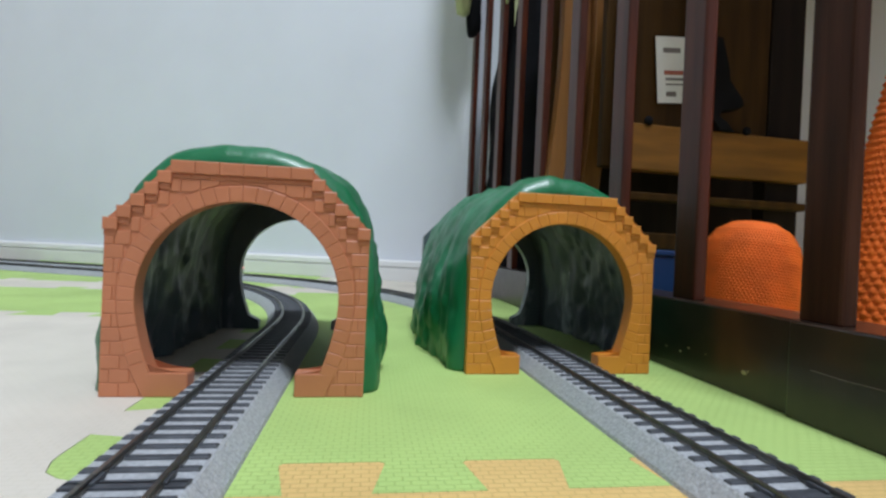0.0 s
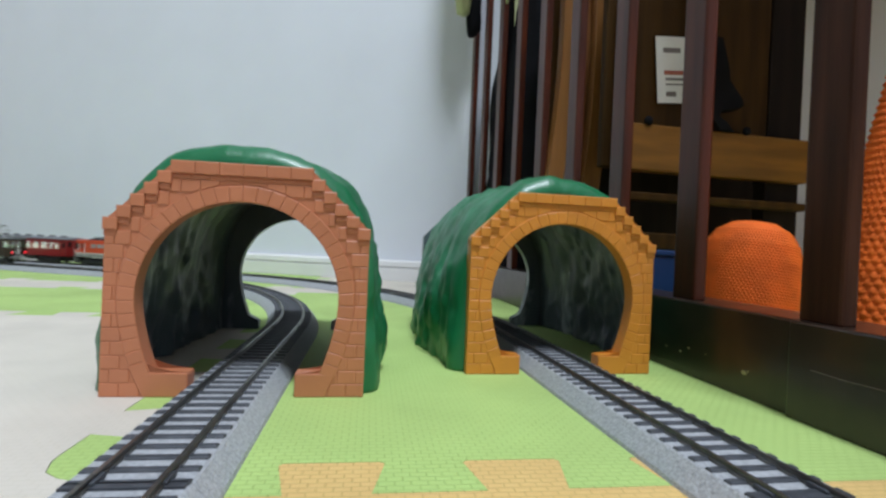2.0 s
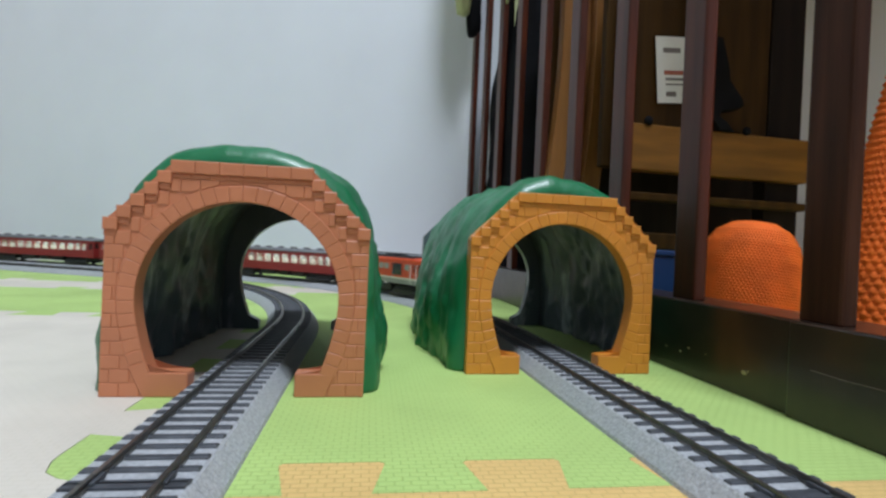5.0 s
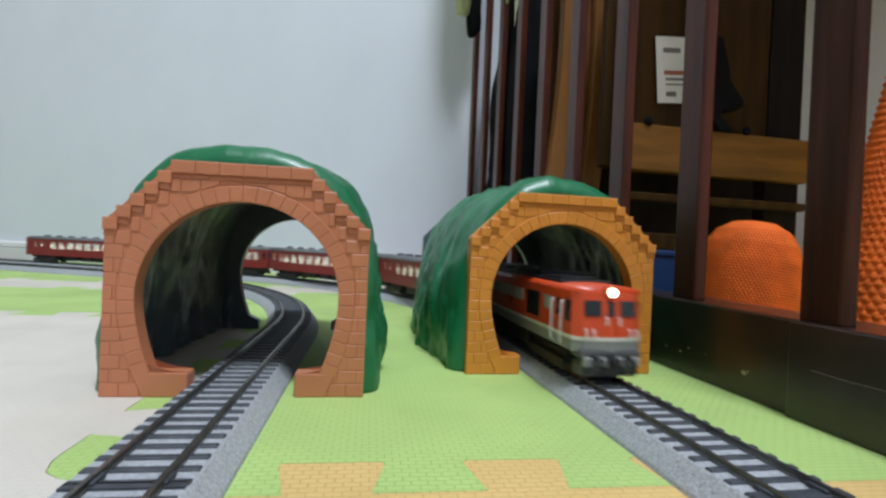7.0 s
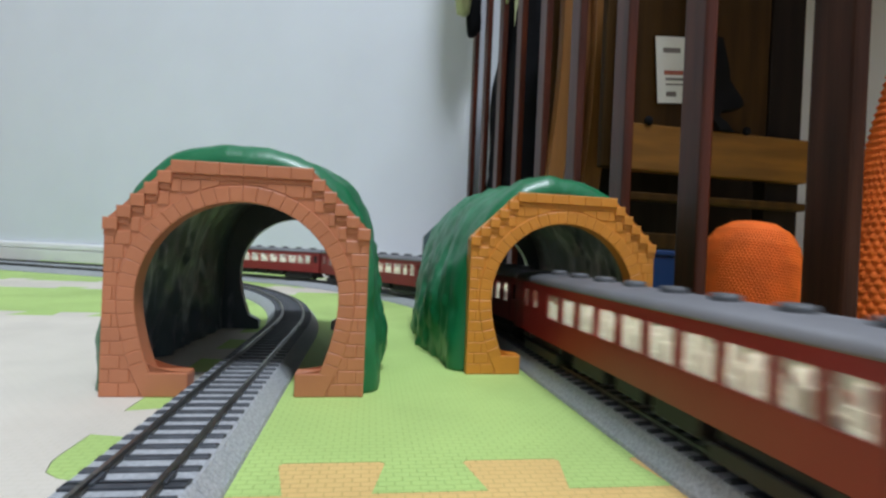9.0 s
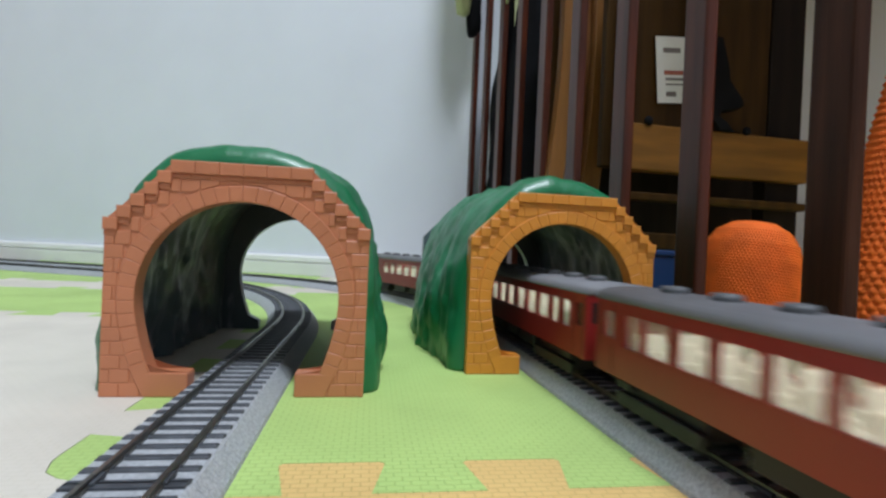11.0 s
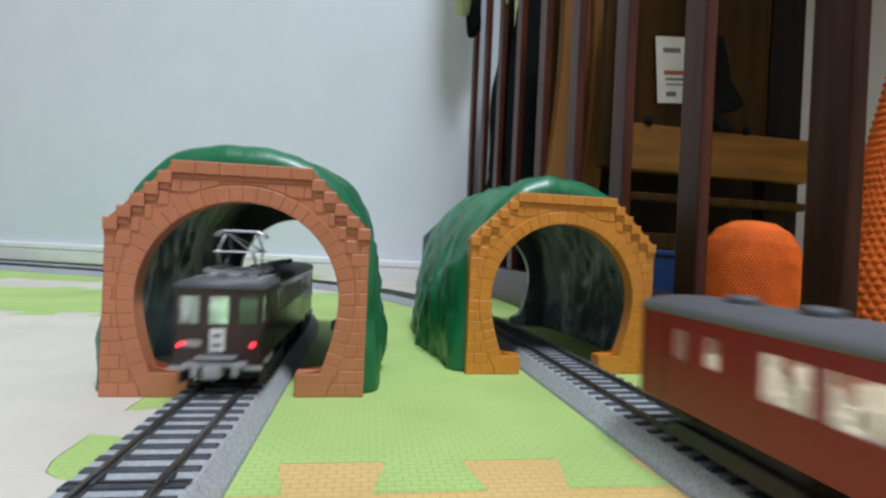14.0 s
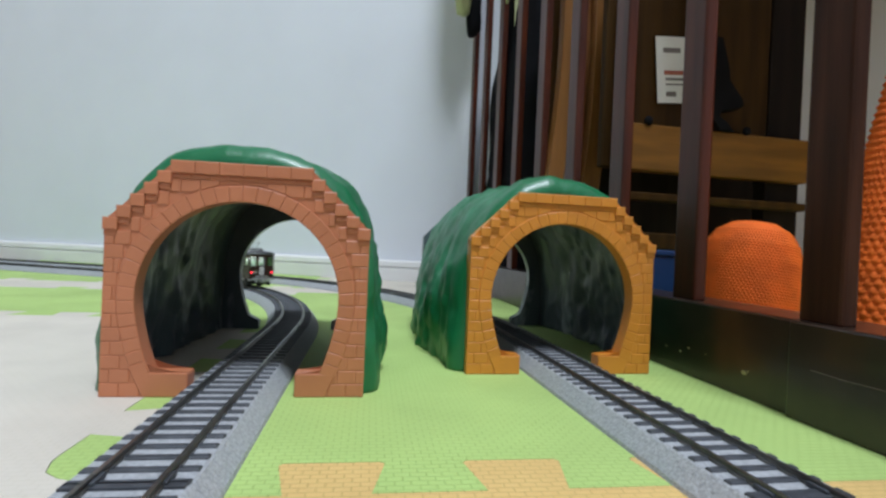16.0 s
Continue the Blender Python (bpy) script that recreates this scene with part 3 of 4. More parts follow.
def stored_chair():
    """A wooden piece of furniture pushed under the cot."""
    ang = math.degrees(math.atan2(25, 115.8))
    t = thing("wooden_high_chair", "honey pine wooden chair stored inside the cot", "chair", at_plan(109.5, 300, 0, ang))
    part("seat_rail", box(-2.3, 128, 0, 9, 93, 121, bevel=1.2), PINE, t)
    # back, stretchers and side panel carry their shade in a darker pine
    part("back_panel", box(-14, 104, 10, 16, 95, 262, bevel=1.0), SHADED_PINE, t)
    part("stretcher", box(-2.3, 128, 0, 8, 75, 80, bevel=1.0), SHADED_PINE, t)
    part("stretcher", box(-3, 60, 0, 8, 46, 56, bevel=1.0), SHADED_PINE, t)
    part("leg", box(-8, -2.5, -3, 9, 0, 213, bevel=1.2), PINE_V, t)
    part("leg", box(104.4, 131, 9.4, 20, 0, 262, bevel=1.2), DARKINSIDE, t, "wide dark leg")
    # dark sheet added below the seat rail, where there is only shade
    part("shade_sheet", box(-3, 160, 60, 66, 0, 120, bevel=1), DARKINSIDE, t, "dark sheet standing in for shade")
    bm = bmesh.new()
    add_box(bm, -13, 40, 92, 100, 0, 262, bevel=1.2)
    part("side_panel", bm, SHADED_PINE, t, "tall wooden side panel")
    bolt(t, 10, 122.5)
    bolt(t, 79, 122.5)
    # curved pale side pieces
    for x0, y0, lean, w in ((-30, 52, 4, 12), (-13, 60, 3, 9), (-1, 52, -3, 13)):
        bm = bmesh.new()
        rings = []
        for i in range(25):
            z = 292 * i / 24
            bow = 9 * math.sin(math.pi * min(1, max(0, (z - 60) / 260))) + lean * z / 290
            rings.append([bm.verts.new((x0 + bow + a, y0 + b, z)) for a, b in ((-w / 2, -4), (w / 2 - 1.5, -4), (w / 2, -2.5), (w / 2, 4), (-w / 2, 4))])
        for r, q in zip(rings, rings[1:]):
            for k in range(5):
                bm.faces.new((r[k], r[(k + 1) % 5], q[(k + 1) % 5], q[k]))
        bm.faces.new(rings[0])
        bm.faces.new(rings[-1][::-1])
        part("curved_leg", bm, PINE_V, t, "bowed pale wooden leg")


stored_chair()


def hang_tag():
    ang = math.degrees(math.atan2(25, 115.8))
    t = thing("paper_label", "white paper label with small print on wood", "label", at_plan(109.5, 300, 0, ang))
    tilt = Matrix.Translation((19.5, 7.6, 156.5)) @ Matrix.Rotation(radians(-5), 4, "Y")
    bm = bmesh.new()
    add_box(bm, 0, 44, 0, 0.5, -20, 21, m=tilt)
    part("sheet", bm, LABELWHITE, t)
    for x0, x1, z0, z1, m in ((5, 17, 11, 14, PRINT), (5, 21, -2.6, 0, PRINTRED), (20, 27, 2, 12, PRINT), (6, 20, -6, -4.5, PRINT), (6, 18, -9, -8, PRINT), (6, 13, -16, -13, PRINT), (22, 27, -10, -2, PRINT)):
        bm = bmesh.new()
        add_box(bm, x0, x1, -0.25, -0.05, z0, z1, m=tilt)
        part("print_bar", bm, m, t)
    u = thing("black_hook", "black plastic hook hanging by the paper label", "hook", at_plan(109.5, 300, 0, ang))
    bm = bmesh.new()
    outline_pts = [(58, 178), (61, 166), (64, 158), (63, 152), (68, 146), (74, 142), (75, 138), (71, 135), (62, 134), (58, 133), (56, 129), (63, 127), (69, 121), (58, 121), (50, 130), (50, 178)]
    add_prism(bm, outline_pts, -2.5, 6, 0.8)
    part("hook_body", bm, BLACKCLOTH, u)


hang_tag()


def hanging_strap():
    ang = math.degrees(math.atan2(25, 115.8))
    t = thing("black_strap", "black cloth strap hanging above the paper label", "strap", at_plan(109.5, 300, 0, ang))
    bm = bmesh.new()
    rings = []
    for i in range(15):
        z = 172 + 10 * i
        x = 45 - 0.028 * (z - 172) + 1.2 * math.sin(z * 0.05)
        w = 2.4 + 3.4 * (i / 14)
        rings.append([bm.verts.new((x + a, b, z)) for a, b in ((-w, 3.2), (w, 2.4), (w, 4.2), (-w, 5.0))])
    for r, q in zip(rings, rings[1:]):
        for k in range(4):
            bm.faces.new((r[k], r[(k + 1) % 4], q[(k + 1) % 4], q[k]))
    bm.faces.new(rings[0])
    bm.faces.new(rings[-1][::-1])
    smooth(part("webbing", bm, BLACKCLOTH, t))


hanging_strap()


def pale_bundle():
    """Folded pale cloth showing between the far bars."""
    t = thing("cloth_bundle", "pale grey green folded cloth tucked behind the cot bars", "cloth", at_plan(44, 452, 0, 10))
    for x, z0, z1, w, name in ((4, 262, 420, 5, "fold"), (13, 236, 310, 3, "fold")):
        bm = bmesh.new()
        rings = []
        for i in range(13):
            h = i / 12
            z = z0 + (z1 - z0) * h
            rad = w * (0.25 + 0.75 * h ** 0.6)
            rings.append([bm.verts.new((x + rad * math.cos(a) * (1 + 0.3 * noise.noise(Vector((a, h * 5, x)))), rad * 0.8 * math.sin(a), z)) for a in [2 * math.pi * k / 14 for k in range(14)]])
        for r, q in zip(rings, rings[1:]):
            for k in range(14):
                bm.faces.new((r[k], r[(k + 1) % 14], q[(k + 1) % 14], q[k]))
        bm.faces.new(rings[0][::-1])
        bm.faces.new(rings[-1])
        smooth(part(name, bm, PALECLOTH, t))


pale_bundle()


def soft_bag():
    t = thing("black_bag", "black cloth bag slumped inside the cot", "bag", at_plan(81, 492, 0, 10))
    bm = bmesh.new()
    rows, cols = 30, 28
    grid = []
    for r in range(rows + 1):
        h = r / rows
        ring = []
        for c in range(cols):
            a = 2 * math.pi * c / cols
            p = Vector((math.cos(a) * 1.3, math.sin(a) * 1.3, h * 4))
            f = (1 - 0.35 * h ** 3) * (1 + 0.14 * noise.noise(p) + 0.08 * noise.noise(p * 3))
            ring.append(bm.verts.new((max(-36.0, math.cos(a) * 44 * f), math.sin(a) * 76 * f - 6, 292 * h)))
        grid.append(ring)
    for r, q in zip(grid, grid[1:]):
        for c in range(cols):
            bm.faces.new((r[c], r[(c + 1) % cols], q[(c + 1) % cols], q[c]))
    bm.faces.new(grid[0][::-1])
    bm.faces.new(grid[-1])
    smooth(part("bag_body", bm, BLACKCLOTH, t))
    bm = bmesh.new()
    add_tube(bm, [(-20, -20, 90), (-27, -25, 150), (-28, -22, 220), (-18, -10, 285)], 2.2, 8)
    smooth(part("strap", bm, BLACKCLOTH, t))


soft_bag()


def cot_top_bits():
    t = thing("cloth", "pale yellow green cloth draped over the cot corner", "cloth", at_plan(6, 520, 0, 0))
    # only the hem is in view; the height above is added to shadow the wall
    bm = bmesh.new()
    rows, cols = 16, 30
    grid = []
    for r in range(rows + 1):
        ring = []
        for c in range(cols):
            a = 2 * math.pi * c / cols
            h = r / rows
            rad = (15 + 5 * noise.noise(Vector((math.cos(a) * 1.6, math.sin(a) * 1.6, h * 2)))) * min(1.0, 0.45 + 3.2 * h)
            ring.append(bm.verts.new((math.cos(a) * rad + 5, math.sin(a) * rad, 283 + 350 * h + 4 * noise.noise(Vector((a, 0, 1))))))
        grid.append(ring)
    for r, q in zip(grid, grid[1:]):
        for c in range(cols):
            bm.faces.new((r[c], r[(c + 1) % cols], q[(c + 1) % cols], q[c]))
    bm.faces.new(grid[0][::-1])
    bm.faces.new(grid[-1])
    smooth(part("drape", bm, PALECLOTH, t))
    t = thing("cloth_tie", "dark cloth tie knotted round the cot post", "tie", at_plan(22, 545, 0, 0))
    bm = bmesh.new()
    prof = [(1, 268), (5, 270), (8, 276), (9, 286), (8, 297), (9, 310), (7, 330), (2, 345)]
    add_lathe(bm, prof, 16)
    for v in bm.verts:
        v.co += Vector((noise.noise(v.co * 0.08), noise.noise(v.co * 0.08 + Vector((5, 0, 0))), 0)) * 4
    smooth(part("knot", bm, BLACKCLOTH, t))


cot_top_bits()


def knit(parent, name, rows, turns, bead):
    """Yarn wound into a body: rows of plump stitches on a lathe profile."""
    bm = bmesh.new()
    prof = rows
    for i in range(len(prof) - 1):
        (r0, z0), (r1, z1) = prof[i], prof[i + 1]
        n = turns
        for k in range(n):
            a0 = 2 * math.pi * (k + (i % 2) * 0.5) / n
            da = 2 * math.pi / n * 0.56
            up = 0.62
            pts = []
            for (aa, zz, rr) in ((a0 - da, 0, 0), (a0, -up, 0), (a0 + da, 0, 0), (a0, up, 0)):
                rad = r0 + (r1 - r0) * (0.5 + zz * 0.5)
                pts.append(bm.verts.new((rad * math.cos(aa), rad * math.sin(aa), z0 + (z1 - z0) * (0.5 + zz))))
            rad = (r0 + r1) / 2 + bead
            top = bm.verts.new((rad * math.cos(a0), rad * math.sin(a0), (z0 + z1) / 2))
            for q in range(4):
                bm.faces.new((pts[q], pts[(q + 1) % 4], top))
    return smooth(part(name, bm, ORANGE_KNIT, parent, "plump orange stitches"))


def knitted():
    t = thing("orange_stool", "short round orange mesh-covered stool inside the cot", "stool", at_plan(144, 243, 0, 0) @ pose(0, 0, 0, 0, 7, 20))
    prof = [(21.5, 0), (22.5, 3), (22.8, 10), (22.2, 30), (21.2, 42), (19.2, 50), (15.5, 56), (9, 60.2), (2, 61.5)]
    bm = bmesh.new()
    add_lathe(bm, prof, 64)
    smooth(part("cover", bm, ORANGE_KNIT, t))
    rows = []
    for i in range(46):
        z = 2 + i * 1.29
        j = next(k for k in range(len(prof) - 1) if z <= prof[k + 1][1])
        f = (z - prof[j][1]) / (prof[j + 1][1] - prof[j][1])
        r = prof[j][0] + (prof[j + 1][0] - prof[j][0]) * f + 0.1
        rows.append((r, z))
    knit(t, "mesh_knit", rows, 84, 0.8)
    bm = bmesh.new()
    add_tube(bm, [(23.2 * math.cos(a), 23.2 * math.sin(a), 9.0 - 3.5 * math.cos(a)) for a in [i * math.pi / 24 for i in range(49)]], 2.0, 8)
    smooth(part("hem", bm, ORANGE_KNIT, t, "rolled orange hem"))
    t = thing("knitted_blanket", "orange chunky knitted blanket hanging in folds", "blanket", at_plan(150, 170, 0, 0))
    rows = [(21 - 19.8 * (i / 44) ** 1.1, i * 2.5) for i in range(45)]
    bm = bmesh.new()
    add_lathe(bm, rows, 48)
    smooth(part("lining", bm, ORANGE_KNIT, t))
    knit(t, "stitches", rows, 34, 1.1)


knitted()


def blue_box():
    t = thing("blue_bin", "small blue plastic bin inside the cot", "bin", at_plan(107, 262, 0, 10))
    bm = bmesh.new()
    add_box(bm, 0, 30, 0, 26, 0, 44, bevel=1.5)
    part("bin_body", bm, BLUE, t)
    part("rim", box(-0.8, 30.8, -0.8, 26.8, 42, 45.2, bevel=0.8), BLUE, t)


blue_box()


# ---- trains ----
RED = mat("vermilion train paint", (0.63, 0.072, 0.018), 0.3, vary=0.04, scale=60)
MAROON = mat("maroon train paint", (0.25, 0.020, 0.019), 0.32, vary=0.05, scale=60)
BROWN = mat("dark brown train paint", (0.036, 0.019, 0.015), 0.22, vary=0.08, scale=60)
ROOFGREY = mat("mid grey roof paint", (0.16, 0.16, 0.17), 0.6, vary=0.06, scale=80)
ROOFDARK = mat("dark roof paint", (0.095, 0.10, 0.105), 0.5, vary=0.08, scale=80)
BLACKROOF = mat("black roof equipment", (0.015, 0.015, 0.018), 0.4)
SKIRT = mat("light grey skirt paint", (0.26, 0.27, 0.25), 0.45, vary=0.08)
PLOUGH = mat("dark grey plough paint", (0.09, 0.09, 0.088), 0.5)
CREAMLINE = mat("cream line paint", (0.72, 0.70, 0.62), 0.4)
UNDER = mat("black underframe plastic", (0.014, 0.014, 0.015), 0.6)
WHEEL = mat("blackened wheel metal", (0.06, 0.055, 0.05), 0.35, metal=0.8)
SILVER = mat("silver metal", (0.52, 0.53, 0.54), 0.4, metal=0.8)
DARKGLASS = mat("dark window glass", (0.02, 0.025, 0.025), 0.08, vary=0.05)
GREYLOUVRE = mat("grey louvre", (0.30, 0.32, 0.30), 0.45)


def clear(name, tint, alpha):
    m = bpy.data.materials.new(name)
    m.use_nodes = True
    b = m.node_tree.nodes["Principled BSDF"]
    b.inputs["Base Color"].default_value = (*tint, 1)
    b.inputs["Roughness"].default_value = 0.05
    b.inputs["Alpha"].default_value = alpha
    return m


WARMPANE = clear("clear window pane", (0.75, 0.72, 0.62), 0.22)
PALEPANE = clear("clear greenish window pane", (0.68, 0.75, 0.71), 0.22)
GREENPANE = clear("dark green window pane", (0.04, 0.09, 0.03), 0.8)
LED_WARM = glow("warm interior light strip", (1.0, 0.98, 0.88), 6.0)
LED_COOL = glow("white interior light strip", (0.92, 0.98, 1.0), 15.0)
SEATCREAM = mat("cream interior plastic", (0.76, 0.75, 0.70), 0.5)
SEATGREEN = mat("green interior plastic", (0.30, 0.46, 0.27), 0.5)
HEADLIGHT = glow("headlight", (1.0, 0.84, 0.55), 7)
TAILLIGHT = glow("tail light", (1.0, 0.03, 0.05), 3.0)
WHITEPAINT = mat("white enamel", (0.78, 0.78, 0.76), 0.4)


def add_side(bm, x0, x1, y, thick, z0, z1, holes):
    """A wall along x at y with window holes (x0, x1, z0, z1) that share one sill and head."""
    s = thick if y > 0 else -thick
    ya, yb = (y - s, y) if y > 0 else (y, y - s)
    zs = sorted({h[2] for h in holes} | {h[3] for h in holes})
    lo, hi = zs[0], zs[-1]
    add_box(bm, x0, x1, ya, yb, z0, lo)
    add_box(bm, x0, x1, ya, yb, hi, z1)
    edge = x0
    for a, b, c, d in sorted(holes):
        add_box(bm, edge, a, ya, yb, lo, hi)
        if c > lo:
            add_box(bm, a, b, ya, yb, lo, c)
        if d < hi:
            add_box(bm, a, b, ya, yb, d, hi)
        edge = b
    add_box(bm, edge, x1, ya, yb, lo, hi)


def roof_mesh(half, length, z0, rise, n=10, overhang=0.3):
    bm = bmesh.new()
    prof = [(-(half + overhang), z0)]
    for i in range(n + 1):
        a = math.pi * (1 - i / n)
        prof.append(((half + overhang) * math.copysign(abs(math.cos(a)) ** 0.8, math.cos(a)), z0 + 0.5 + rise * math.sin(a) ** 0.75))
    prof.append((half + overhang, z0))
    a = [bm.verts.new((-length / 2, y, z)) for y, z in prof]
    b = [bm.verts.new((length / 2, y, z)) for y, z in prof]
    m = len(prof)
    for i in range(m):
        bm.faces.new((a[i], b[i], b[(i + 1) % m], a[(i + 1) % m]))
    bm.faces.new(a)
    bm.faces.new(b[::-1])
    return bm


def bogie(parent, x, wheels=(-8.5, 8.5), colour=None):
    b = part("bogie", box(x - 14, x + 14, -8.2, 8.2, RAIL_TOP + 2.2, RAIL_TOP + 6.6, bevel=0.5), colour or UNDER, parent)
    for side in (-1, 1):
        part("side_frame", box(x - 15, x + 15, side * 9.1 - 0.7, side * 9.1 + 0.7, RAIL_TOP + 1.2, RAIL_TOP + 4.4, bevel=0.4), colour or UNDER, b)
    for w in wheels:
        for side in (-1, 1):
            bm = bmesh.new()
            add_lathe(bm, [(3.2, -0.9), (3.3, 0.6), (3.7, 0.7), (3.7, 1.1)] if side < 0 else [(3.7, -1.1), (3.7, -0.7), (3.3, -0.6), (3.2, 0.9)], 16, (x + w, side * GAUGE, RAIL_TOP + 3.35), "y")
            part("wheel", bm, WHEEL, b)


def interior(parent, half, x0, x1, floor, head, seat_mat, led, step):
    """Floor, rows of seats and a light strip under the roof, seen through the windows."""
    part("interior_floor", box(x0, x1, -half, half, floor - 1, floor), seat_mat, parent)
    n = int((x1 - x0) / step)
    for k in range(n):
        x = x0 + (k + 0.5) * (x1 - x0) / n
        for side in (-1, 1):
            a, b = sorted((side * 2.0, side * (half - 0.6)))
            bm = bmesh.new()
            add_box(bm, x - 0.6, x + 0.6, a, b, floor, floor + 6.2)
            add_box(bm, x - 2.4, x + 2.4, a, b, floor, floor + 2.6)
            part("seat", bm, seat_mat, parent)
    part("light_strip", box(x0, x1, -2.2, 2.2, head - 0.7, head - 0.2), led, parent)
    part("inner_ceiling", box(x0, x1, -half, half, head - 0.1, head + 0.3), SEATCREAM, parent)


def coupler(parent, x):
    part("coupler", box(min(x, x * 1.045), max(x, x * 1.045), -1.4, 1.4, 11.0, 13.4, bevel=0.4), UNDER, parent)


HALF = 10.6


def coach(brake):
    t = thing("passenger_coach", "maroon model passenger coach with grey roof and lit windows", "model coach", group="coaches of the red train")
    L = 144.5
    z0, z1 = 13.6, 31.1
    wz = (21.0, 28.5)
    dim = [(L / 2 - 4.3, 1.9, 22.2), (L / 2 - 13.0, 2.9, wz[0])]
    lit = [(L / 2 - 21.0, 3.0, wz[0])]
    if brake:
        dim += [(-L / 2 + 12.0, 2.3, 22.6), (-L / 2 + 20.6, 2.2, 23.0)]
        lit += [(L / 2 - 30.6 - 11.15 * k, 4.5, wz[0]) for k in range(8)]
    else:
        dim += [(-L / 2 + 6.0, 2.6, 22.2)]
        lit += [(-L / 2 + 16.1, 3.0, wz[0])] + [(L / 2 - 30.6 - 11.1 * k, 4.5, wz[0]) for k in range(9)]
    shaded = {c - w for c, w, z in dim}
    holes = [(c - w, c + w, z, wz[1]) for c, w, z in dim + lit]
    doors = [L / 2 - 4.3, -L / 2 + 4.8]
    bm = bmesh.new()
    for side in (-1, 1):
        add_side(bm, -L / 2, L / 2, side * HALF, 0.9, z0, z1, holes)
    for e in (-1, 1):
        add_box(bm, e * L / 2 - 0.9 * (e > 0), e * L / 2 + 0.9 * (e < 0), -HALF + 0.9, HALF - 0.9, z0, z1)
    add_box(bm, -L / 2 + 0.9, L / 2 - 0.9, -HALF + 0.9, HALF - 0.9, z0, z0 + 1.2)
    part("body", bm, MAROON, t)
    smooth(part("roof", roof_mesh(HALF, L + 0.6, z1, 2.6), ROOFGREY, t, "mid grey roof"))
    for side in (-1, 1):
        for a, b, c, d in holes:
            bright = a not in shaded
            part("window", box(a, b, side * (HALF - 0.75) - 0.12, side * (HALF - 0.75) + 0.12, c, d), WARMPANE if bright or b - a > 4.3 else DARKGLASS, t)
        for c in doors:
            for x in (c - 3.1, c + 3.1):
                part("door_groove", box(x - 0.15, x + 0.15, side * HALF - 0.08, side * HALF + 0.08, z0 + 0.8, z1 - 0.6), UNDER, t)
    interior(t, HALF - 1.1, -L / 2 + 10, L / 2 - 17, 18.2, 30.6, SEATCREAM, LED_WARM, 10.5)
    for k in range(8):
        x = (k - 3.5) * 16.2
        bm = bmesh.new()
        add_lathe(bm, [(2.9, 32.6), (3.0, 34.8), (2.8, 35.4), (1.9, 35.6)], 18, (x, 0, 0))
        smooth(part("ventilator", bm, ROOFDARK, t, "dark round roof ventilator"))
    for e in (-1, 1):
        part("gangway", box(e * L / 2 - 0.4, e * L / 2 + 2.0 * e + 0.4 * (e < 0), -3.6, 3.6, z0 + 1, 30.8, bevel=0.4) if e > 0 else box(-L / 2 - 2.0, -L / 2 + 0.4, -3.6, 3.6, z0 + 1, 30.8, bevel=0.4), MAROON, t, "dark red end gangway")
        for y in (-7, 7):
            part("end_window", box(e * L / 2 - 0.1, e * L / 2 + 0.1, y - 1.9, y + 1.9, 23.5, 29), DARKGLASS, t)
        part("step_board", box(e * 59.5 - 3, e * 59.5 + 3, -HALF + 0.6, HALF - 0.6, 11.6, 13.2), UNDER, t)
        bogie(t, e * 48)
        coupler(t, e * L / 2)
    for x0, x1, d in ((-24, -6, 0), (-2, 10, 1), (15, 30, 0)):
        part("equipment_box", box(x0, x1, -8.8 + d, 8.8 - d, 9.0, 13.3, bevel=0.5), UNDER, t)
    return t


